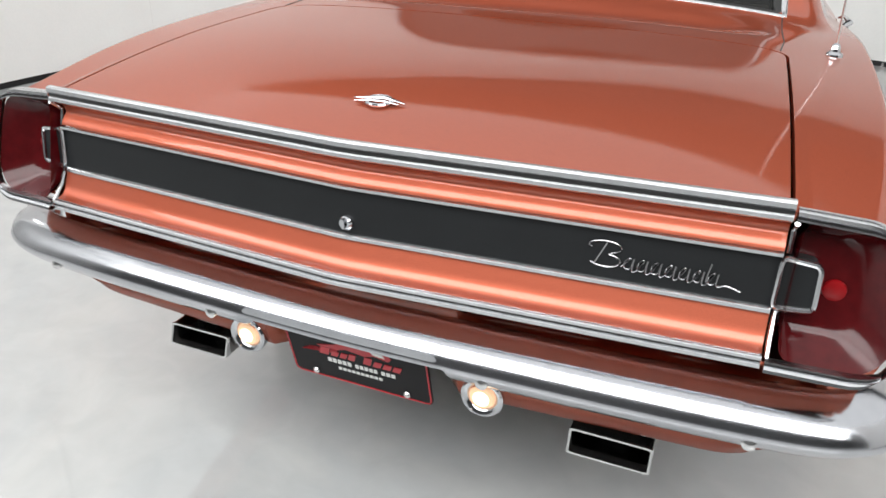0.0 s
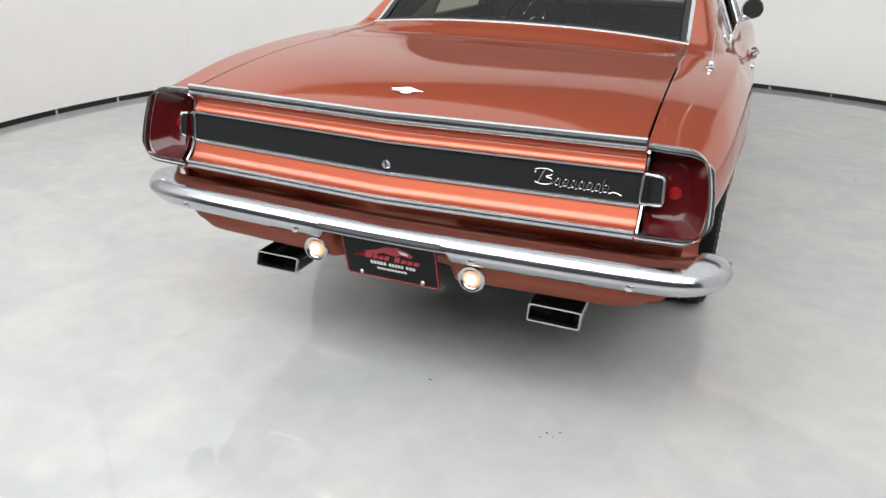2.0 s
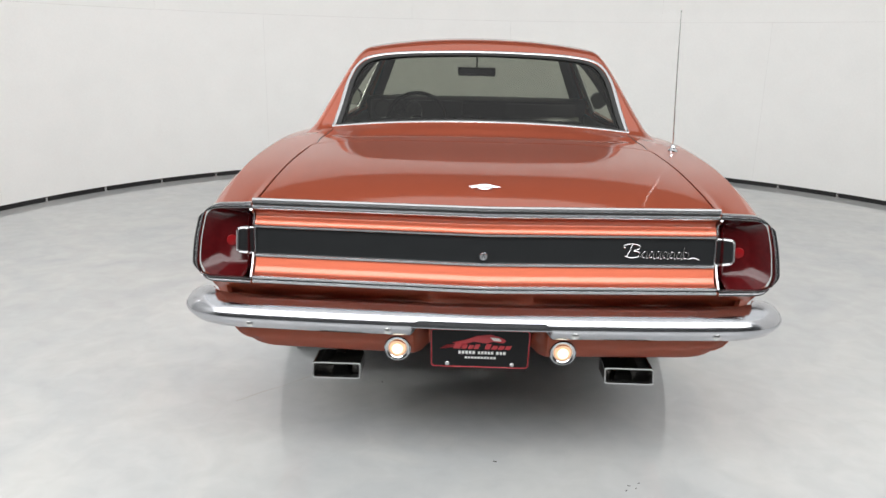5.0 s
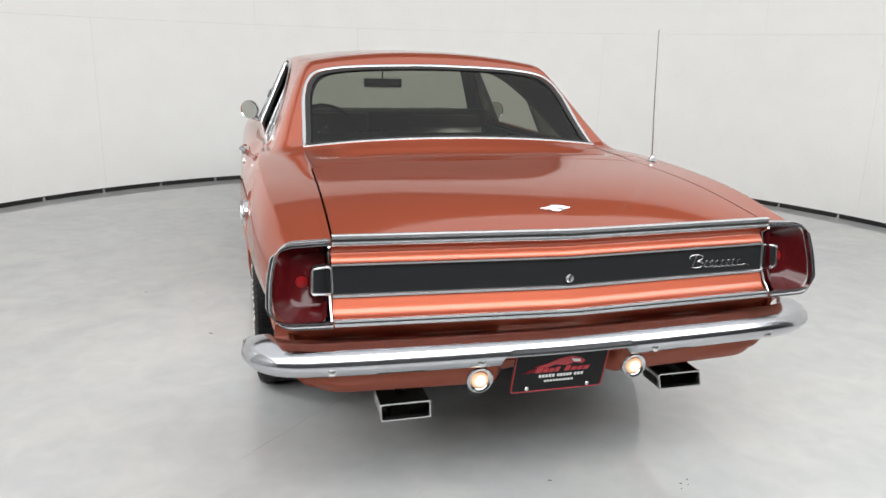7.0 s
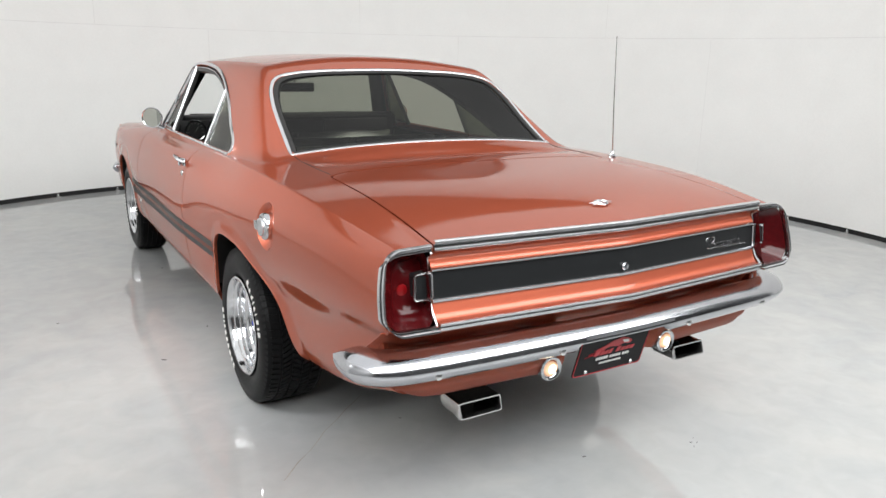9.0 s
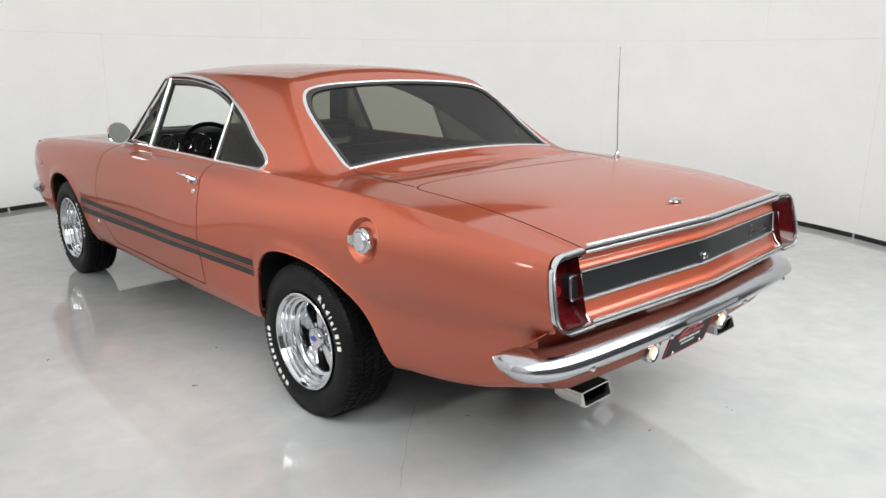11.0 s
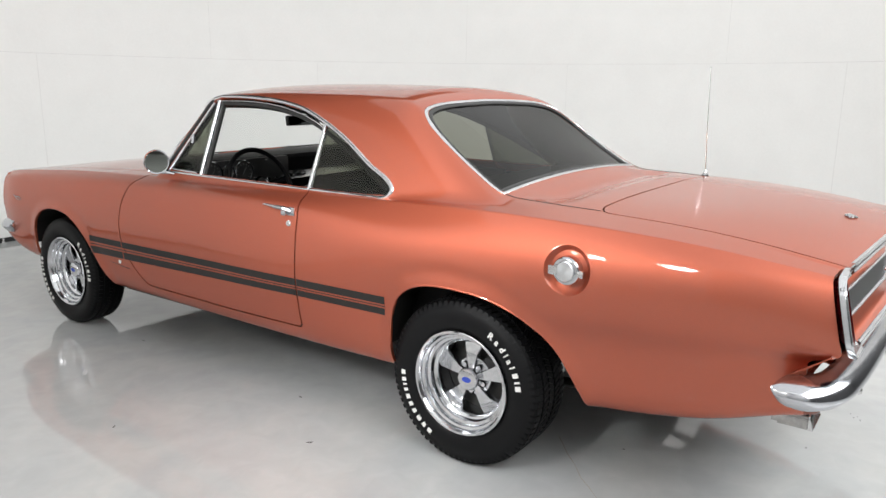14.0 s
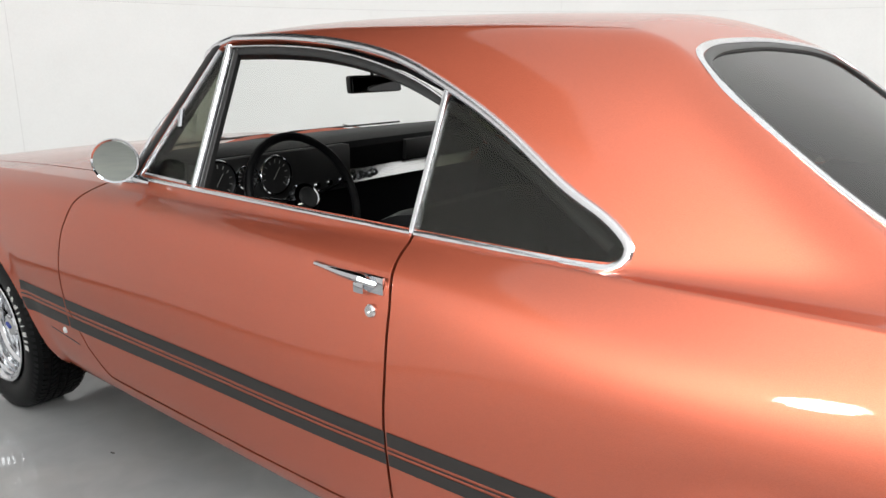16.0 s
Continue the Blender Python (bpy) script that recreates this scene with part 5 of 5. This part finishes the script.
for s in (-1, 1):
    pipe = new("tailpipe")
    pipe.parent = car
    pipe["label"] = "rectangular chrome exhaust tip, black inside"
    cx, cz, y0, y1 = s * 0.470 + 0.011, 0.367 + 0.005 * s, -1.142, -1.045
    w, h, t = 0.0775, 0.0250, 0.004
    bm = bmesh.new()
    rings = []
    for y, dw in ((y0 + 0.005, -0.0005), (y0 + 0.004, 0.0015), (y0, 0.0005), (y0, -t), (y0 + 0.008, -t - 0.001)):
        rings.append([bm.verts.new((cx + px * (w + dw), y - (0.012 if pz < 0 else 0) * (y == y0), cz + pz * (h + dw))) for px, pz in rounded([(-1, -1), (1, -1), (1, 1), (-1, 1)], 0.16, 3)])
    for a, b in zip(rings, rings[1:]):
        for i in range(len(a)):
            bm.faces.new((a[i], a[(i + 1) % len(a)], b[(i + 1) % len(a)], b[i]))
    part("tip_edge", bm, STEEL, pipe, "polished edge of the tip")
    bm = bmesh.new()
    rings = []
    for y, dw in ((y1, 0), (y0 + 0.006, 0), (y0 + 0.006, -t), (y1 + 0.02, -t - 0.001)):
        rings.append([bm.verts.new((cx + px * (w + dw), y, cz + pz * (h + dw))) for px, pz in rounded([(-1, -1), (1, -1), (1, 1), (-1, 1)], 0.16, 3)])
    for a, b in zip(rings, rings[1:]):
        for i in range(len(a)):
            bm.faces.new((a[i], a[(i + 1) % len(a)], b[(i + 1) % len(a)], b[i]))
    bm.faces.new(rings[-1])
    part("exhaust_tip", bm, TIP_METAL, pipe, "bright rectangular tip, sooty inside")
    bm = bmesh.new()
    tube(bm, [(cx, y1 + 0.02, cz), (cx, y1 - 0.02, cz)], 0.03, 12)
    tube(bm, [(cx, y1, cz), (cx, -0.6, 0.36), (cx, -0.45, 0.40), (cx * 0.8, 0.1, 0.42), (cx * 0.7, 0.6, 0.27), (cx * 0.7, 1.9, 0.25)], 0.028, 12)
    part("exhaust_pipe", bm, UNDER, pipe, "sooty exhaust pipe")

# ---- under and inside the car ----
def pressing(name, size, at, label=""):
    bm = bmesh.new()
    box(bm, size, at, 0.005)
    part(name, bm, UNDER, car, label)


pressing("floor_pan", (1.50, 1.75, 0.03), (0, 1.42, 0.315), "dark underbody")
pressing("axle_tunnel", (1.10, 1.10, 0.03), (0, 0.05, 0.46))
pressing("trunk_floor", (1.30, 0.58, 0.03), (0, -0.84, 0.53))
pressing("engine_bay_floor", (1.10, 1.20, 0.03), (0, 2.85, 0.40))
pressing("seat_bulkhead", (1.24, 0.05, 0.30), (0, 0.42, 0.50))
pressing("firewall", (1.24, 0.04, 0.50), (0, 2.12, 0.66))
pressing("radiator_panel", (1.46, 0.03, 0.30), (0, 3.42, 0.60))
for s in (-1, 1):
    pressing("sill_rail", (0.05, 1.75, 0.12), (s * 0.78, 1.42, 0.35))
    pressing("wheel_well_wall", (0.03, 1.35, 0.42), (s * 0.56, -0.35, 0.66))
    pressing("wheel_well_wall", (0.03, 1.10, 0.40), (s * 0.56, 2.82, 0.62))
bm = bmesh.new()
tube(bm, [(-0.66, 0, 0.326), (-0.15, 0, 0.326), (-0.11, 0, 0.326), (0.11, 0, 0.326), (0.15, 0, 0.326), (0.66, 0, 0.326)], [0.045, 0.045, 0.10, 0.10, 0.045, 0.045], 14)
part("rear_axle", bm, UNDER, car, "dark rear axle")
for s in (-1, 1):
    bm = bmesh.new()
    tube(bm, [(s * 0.54, 0.62, 0.36), (s * 0.54, 0.3, 0.29), (s * 0.54, 0.0, 0.265), (s * 0.54, -0.35, 0.30), (s * 0.54, -0.68, 0.42)], 0.028, 8, flat=0.6)
    part("leaf_spring", bm, UNDER, car, "dark leaf spring")
    # wheel-arch liners and rolled arch lips
    for arch in (REAR_ARCH, FRONT_ARCH):
        line = [(y, z) for y, z in arch if z > 0.40]
        bm = bmesh.new()
        rows = []
        for y, z in dense(line, 0.04):
            yc, zc = sum(p[0] for p in line) / len(line), 0.36
            gy, gz = y + (y - yc) * 0.004, z + (z - zc) * 0.004
            edge = on_side(gy, gz + 0.01, s)
            out = min(0.905, abs(edge[0].x) - 0.012) if edge else 0.84
            rows.append([bm.verts.new(v) for v in ((s * out, gy, gz), (s * 0.57, gy, gz + 0.01))])
        for a, b in zip(rows, rows[1:]):
            bm.faces.new((a[0], a[1], b[1], b[0]))
        bmesh.ops.solidify(bm, geom=list(bm.faces), thickness=0.004)
        part("arch_liner", bm, UNDER, car, "dark wheel-arch liner")
        bm = bmesh.new()
        got = [g for g in (on_side(y, z, s) for y, z in smooth_line([p for p in arch if p[1] > 0.33], 50)) if g]
        tube(bm, [p - n * 0.0035 for p, n in got], 0.0052, 8)
        part("arch_lip", bm, PAINT, car, "rolled wheel-arch lip")
    bm = bmesh.new()
    box(bm, (0.03, 1.28, 0.53), (s * 0.745, 1.42, 0.675), 0.008)
    box(bm, (0.05, 0.62, 0.05), (s * 0.715, 1.30, 0.72), 0.015)
    part("door_trim", bm, VINYL, doors[0 if s < 0 else 1], "black vinyl door trim")
    bm = bmesh.new()
    box(bm, (0.03, 0.80, 0.46), (s * 0.735, 0.36, 0.70), 0.008)
    part("quarter_trim", bm, VINYL, car, "black vinyl quarter trim")

bm = bmesh.new()
box(bm, (1.42, 0.62, 0.03), (0, 0.10, 0.985), 0.008)
part("parcel_shelf", bm, VINYL, car, "black rear parcel shelf")
bm = bmesh.new()
box(bm, (1.30, 0.50, 0.16), (0, 0.62, 0.52), 0.05)
box(bm, (1.30, 0.16, 0.46), (0, 0.40, 0.75), 0.05, (-14, 0, 0))
for k in range(11):
    box(bm, (0.09, 0.17, 0.40), (-0.55 + 0.11 * k, 0.405, 0.76), 0.03, (-14, 0, 0))
part("rear_seat", bm, VINYL, car, "pleated black vinyl rear seat")
for s in (-1, 1):
    seat = new("front_seat")
    seat.parent = car
    seat["label"] = "black vinyl front bucket seat"
    bm = bmesh.new()
    box(bm, (0.54, 0.52, 0.15), (s * 0.36, 1.28, 0.50), 0.05)
    for k in range(5):
        box(bm, (0.085, 0.50, 0.05), (s * 0.36 - 0.19 + 0.095 * k, 1.28, 0.565), 0.022)
    part("seat_cushion", bm, VINYL, seat)
    bm = bmesh.new()
    box(bm, (0.54, 0.13, 0.50), (s * 0.36, 0.99, 0.72), 0.05, (-16, 0, 0))
    for k in range(5):
        box(bm, (0.085, 0.05, 0.42), (s * 0.36 - 0.19 + 0.095 * k, 1.045, 0.73), 0.022, (-16, 0, 0))
    part("seat_back", bm, VINYL, seat)

# Dashboard
dash = new("dashboard")
dash.parent = car
dash["label"] = "black padded dashboard with chrome-ringed dials"
bm = bmesh.new()
rows = []
for x in np.linspace(-0.74, 0.74, 30):
    bow = 0.10 * (1 - (x / 0.74) ** 2)
    rows.append([bm.verts.new((x, y + bow * k, z)) for y, z, k in ((1.90, 0.66, 0), (1.80, 0.70, 0), (1.765, 0.86, 0), (1.750, 1.000, 0), (1.755, 1.020, 0.1), (1.785, 1.034, 0.3), (1.86, 1.040, 0.7), (1.94, 1.022, 0.9), (1.98, 0.90, 1.0))])
for a, b in zip(rows, rows[1:]):
    for k in range(8):
        bm.faces.new((a[k], a[k + 1], b[k + 1], b[k]))
part("dash_pad", bm, VINYL, dash, "black padded dash top")
bm = bmesh.new()
box(bm, (1.40, 0.014, 0.050), (0, 1.744, 0.902), 0.004, (-32, 0, 0))
part("dash_strip", bm, STEEL, dash, "brushed bright dash strip")
bm = bmesh.new()
box(bm, (0.62, 0.03, 0.15), (-0.40, 1.738, 0.945), 0.02)
part("instrument_panel", bm, BLACK, dash, "black instrument panel")
for x, z, r in ((-0.625, 0.958, 0.060), (-0.525, 0.958, 0.038), (-0.42, 0.952, 0.060)):
    bm = bmesh.new()
    lathe(bm, [(0.0, r - 0.006), (0.008, r - 0.004), (0.010, r), (0.004, r + 0.003), (0.0, r + 0.003)], Matrix.Translation((x, 1.724, z)) @ pose(0, 0, 0, 0, 0, -90), 32)
    ring_ob = part("dial_ring", bm, CHROME, dash, "chrome dial ring")
    bm = bmesh.new()
    lathe(bm, [(0.002, r - 0.004), (0.003, 0.0)], Matrix.Translation((x, 1.724, z)) @ pose(0, 0, 0, 0, 0, -90), 32)
    part("dial_face", bm, BLACK, dash, "black dial face")
    bm = bmesh.new()
    for k in range(10):
        a = radians(-40 + 26 * k)
        box(bm, (0.003, 0.001, 0.010), (x + 0.72 * r * math.cos(a), 1.720, z + 0.72 * r * math.sin(a)), 0, (0, 90 - math.degrees(a), 0))
    box(bm, (0.002, 0.001, r * 0.7), (x + 0.006, 1.719, z + 0.006), 0, (0, 35, 0))
    part("dial_marks", bm, DIAL_PRINT, dash, "white dial marks")
for k in range(6):
    bm = bmesh.new()
    lathe(bm, [(0.0, 0.014), (0.018, 0.012), (0.022, 0.009), (0.022, 0.0)], Matrix.Translation((-0.25 + 0.055 * k, 1.738, 0.898 + 0.002 * k)) @ pose(0, 0, 0, 0, 0, -90), 16)
    part("dash_knob", bm, CHROME, dash, "chrome dash knob")
bm = bmesh.new()
box(bm, (0.46, 0.02, 0.075), (0.44, 1.748, 0.968), 0.008)
part("glove_box", bm, BLACK, dash, "black glove box lid")

# Steering wheel
wheel = new("steering_wheel")
wheel.parent = car
wheel["label"] = "black steering wheel with a chrome hub"
SW = pose(-0.390, 1.62, 0.888, -24, 0, 0)
bm = bmesh.new()
tube(bm, [SW @ Vector((0.198 * math.cos(a), 0, 0.198 * math.sin(a))) for a in np.linspace(0, 2 * math.pi, 56, False)], 0.0135, 10, True, up=SW.to_3x3() @ Vector((0, 1, 0)))
part("wheel_rim", bm, VINYL, wheel, "black wheel rim")
for a in (10, 170, 270):
    bm = bmesh.new()
    t = radians(a)
    tube(bm, [SW @ Vector((r * math.cos(t), 0.03 * (1 - r / 0.19), r * math.sin(t))) for r in (0.03, 0.11, 0.186)], [0.014, 0.011, 0.010], 8, flat=0.4)
    part("wheel_spoke", bm, DARK_CHROME, wheel, "bright wheel spoke")
bm = bmesh.new()
lathe(bm, [(-0.04, 0.035), (0.0, 0.050), (0.018, 0.046), (0.024, 0.030), (0.026, 0.0)], SW @ pose(0, 0.01, 0, 0, 0, -90), 32)
horn = part("horn_button", bm, CHROME, wheel, "chrome horn ring")
bm = bmesh.new()
lathe(bm, [(0.022, 0.034), (0.030, 0.030), (0.033, 0.0)], SW @ pose(0, 0.01, 0, 0, 0, -90), 32)
part("horn_pad", bm, BLACK, horn, "black horn pad")
bm = bmesh.new()
tube(bm, [SW @ Vector((0, 0.04, 0)), SW @ Vector((0, 0.30, 0))], 0.03, 12)
part("steering_column", bm, BLACK, wheel)

# Inside mirror
mir = new("inside_mirror")
mir.parent = car
mir["label"] = "black inside mirror hanging from the roof"
bm = bmesh.new()
box(bm, (0.25, 0.022, 0.058), (0.0, 1.695, 1.214), 0.012, (-6, 0, 0))
part("mirror_case", bm, BLACK, mir)
# The dark cabin that the glass reflects is put into its colour
bm = bmesh.new()
box(bm, (0.236, 0.004, 0.046), (0.0, 1.682, 1.213), 0.001, (-6, 0, 0))
part("mirror_face", bm, DARK_REFLECTION, mir, "mirror glass coloured dark for the cabin it reflects")
bm = bmesh.new()
tube(bm, [(0.0, 1.705, 1.227), (0.0, 1.705, 1.28), (0.0, 1.69, 1.36)], 0.006, 8)
part("mirror_arm", bm, BLACK, mir)

# Nose, front bumper and fender badges
bm = bmesh.new()
rows = []
for x in np.linspace(-0.80, 0.80, 34):
    a = abs(x)
    rows.append([bm.verts.new((x, y - 0.012 * (a / 0.7) ** 3, z)) for y, z in ((3.50, 0.40), (3.56, 0.46), (3.575, 0.56), (3.56, 0.66), (3.575, 0.77), (3.562, 0.858 - 0.012 * (a / 0.7) ** 2))])
for a, b in zip(rows, rows[1:]):
    for k in range(5):
        bm.faces.new((a[k], a[k + 1], b[k + 1], b[k]))
bmesh.ops.solidify(bm, geom=list(bm.faces), thickness=0.006)
part("nose_panel", bm, PAINT, car, "copper nose panel")
FRONT_LINE = along(n=240, line=mirrored([(0.0, 3.70), (0.35, 3.695), (0.60, 3.68), (0.76, 3.65), (0.85, 3.59), (0.885, 3.50), (0.89, 3.40)]))
FRONT_LINE = list(reversed(FRONT_LINE))
bumper("front_bumper", FRONT_LINE, tip, "polished chrome front bumper with wrapped ends", 0.0, 0.505)
for s in (-1, 1):
    bm = bmesh.new()
    p, n = on_side(3.30, 0.715, s)
    tube(bm, [p + n * 0.003 + Vector((0, d, z)) for d, z in ((-0.05, -0.01), (-0.02, 0.004), (0.01, 0.0), (0.05, 0.012))], [0.002, 0.006, 0.005, 0.002], 8, flat=0.6)
    tube(bm, [p + n * 0.003 + Vector((0, d, z)) for d, z in ((-0.03, -0.016), (0.0, -0.012), (0.03, -0.008))], [0.002, 0.004, 0.002], 8, flat=0.6)
    part("fender_badge", bm, CHROME, car, "small chrome fender badge")
    bm = bmesh.new()
    p, n = on_side(2.19, 0.475, s)
    lathe(bm, [(0.0, 0.011), (0.004 * s, 0.009), (0.005 * s, 0.0)], Matrix.Translation(p), 16)
    part("body_plug", bm, WHITE_PRINT, car, "small pale body plug")

# Short seams of the lower front fender, behind the wheel
for s in (-1, 1):
    bm = bmesh.new()
    tube(bm, [on_side(y, z, s, 0.0003)[0] for y, z in straight((2.29, 0.462), (2.105, 0.448), 12)], 0.0016, 6)
    part("fender_seam", bm, BLACK, car, "fine dark seam of the lower fender")

# Wipers and the dark vent at the foot of the windshield
for x0, x1 in ((-0.58, -0.08), (0.02, 0.52)):
    wiper = new("wiper")
    wiper.parent = car
    wiper["label"] = "black windshield wiper at rest"
    line = [(x0 + (x1 - x0) * k / 8, 2.175 - 0.22 * (abs(x0 + (x1 - x0) * k / 8) / 0.7) ** 2) for k in range(9)]
    pts = [on_top(x, y - 0.02, 0.016)[0] for x, y in line]
    bm = bmesh.new()
    tube(bm, pts, [0.004] * 9, 6)
    part("wiper_blade", bm, BLACK, wiper)
    bm = bmesh.new()
    tube(bm, [on_top(x1, line[-1][1] + 0.035, 0.004)[0], on_top(x1 - 0.05, line[-2][1] + 0.02, 0.018)[0], pts[4] + Vector((0, 0, 0.010))], [0.009, 0.006, 0.003], 6)
    part("wiper_arm", bm, STEEL, wiper)
bm = bmesh.new()
got = [on_top(x, 2.215 - 0.20 * (x / 0.7) ** 2) for x in np.linspace(-0.62, 0.62, 40)]
strip(bm, [p for p, _ in got], [n for _, n in got], 0.035, 0.003, False, sink=0.006)
part("cowl_vent", bm, BLACK, car, "dark air vent before the windshield")

# ---- lamps beside the car, and added fill lights over the studio ----
def hung_lamp(x, y, z, size, power, target):
    lamp = new("hung_lamp")
    lamp.matrix_basis = pose(x, y, 0)
    tagged(lamp, "round white studio lamp hanging from a thin black pole", "studio light", "round lamps beside the car")
    bm = bmesh.new()
    tube(bm, [(0, 0, z + 0.16), (0, 0, ROOM_H)], 0.012, 8)
    box(bm, (0.16, 0.16, 0.02), (0, 0, ROOM_H - 0.012), 0.004)
    part("pole", bm, BLACK, lamp, "thin black ceiling pole")
    bm = bmesh.new()
    tube(bm, [(0, size / 2 * math.cos(a) * 1.08, z + size / 2 * math.sin(a) * 1.08) for a in np.linspace(0, math.pi, 24)], 0.008, 6)
    part("yoke", bm, LAMP_HOUSING, lamp, "metal lamp yoke")
    aim = look((0, 0, z), Vector(target) - Vector((x, y, 0)))
    bm = bmesh.new()
    lathe(bm, [(-0.01, size / 2 + 0.006), (0.02, size / 2 + 0.012), (0.07, size / 2 - 0.03), (0.09, 0.05), (0.09, 0.0)], aim @ pose(0, 0, 0, 0, -90, 0), 36)
    part("lamp_head", bm, WHITE_PRINT, lamp, "white lamp head")
    li = bpy.data.lights.new("hung_light", "AREA")
    li.shape, li.size, li.energy, li.color, li.spread = "DISK", size, power, LIGHT_WHITE, radians(50)
    o = new("hung_light", li)
    o.parent = lamp
    o.matrix_basis = aim @ pose(0, 0, -0.012)


for y, z, aim_y in ((0.66, 2.05, 0.6), (-0.17, 2.36, 0.25)):
    hung_lamp(-3.6, y, z, 0.35, HUNG_POWER, (-0.8, aim_y, 0.85))

# Added fill: a wide bank over the open back, for unseen lights there
BACK_FILL_W, BACK_FILL_H = 9.4, 2.6
bank = new("back_fill_bank")
bank.matrix_basis = look((0.0, -3.9, 4.0), (0.0, 1.5, 1.0))
tagged(bank, "wide added fill light high over the open end, for unseen lights behind", "studio light")
bm = bmesh.new()
for x, y, w, h in ((0, BACK_FILL_H / 2 + 0.03, BACK_FILL_W + 0.1, 0.05), (0, -BACK_FILL_H / 2 - 0.03, BACK_FILL_W + 0.1, 0.05), (BACK_FILL_W / 2 + 0.03, 0, 0.05, BACK_FILL_H), (-BACK_FILL_W / 2 - 0.03, 0, 0.05, BACK_FILL_H)):
    box(bm, (w, h, 0.08), (x, y, 0.02), 0.004)
part("frame", bm, LAMP_HOUSING, bank, "thin metal frame")
li = bpy.data.lights.new("back_fill_light", "AREA")
li.shape, li.size, li.size_y, li.energy, li.color = "RECTANGLE", BACK_FILL_W, BACK_FILL_H, BACK_FILL_POWER, LIGHT_WHITE
o = new("back_fill_light", li)
o.parent = bank

# Added fill over the car for unseen ceiling lighting, well short of the curved wall
TOP_FILL_W, TOP_FILL_L = 8.9, 6.0
overhead = new("overhead_fill")
overhead.matrix_basis = pose(ROOM_X, -0.5, 3.75)
tagged(overhead, "wide added fill light level over the car, for the unseen ceiling lighting", "studio light")
bm = bmesh.new()
for x, y, w, h in ((0, TOP_FILL_L / 2 + 0.03, TOP_FILL_W + 0.1, 0.05), (0, -TOP_FILL_L / 2 - 0.03, TOP_FILL_W + 0.1, 0.05), (TOP_FILL_W / 2 + 0.03, 0, 0.05, TOP_FILL_L), (-TOP_FILL_W / 2 - 0.03, 0, 0.05, TOP_FILL_L)):
    box(bm, (w, h, 0.08), (x, y, 0.03), 0.004)
part("frame", bm, LAMP_HOUSING, overhead, "thin metal frame")
li = bpy.data.lights.new("top_fill_light", "AREA")
li.shape, li.size, li.size_y, li.energy, li.color = "RECTANGLE", TOP_FILL_W, TOP_FILL_L, TOP_FILL_POWER, LIGHT_WHITE
o = new("top_fill_light", li)
o.parent = overhead
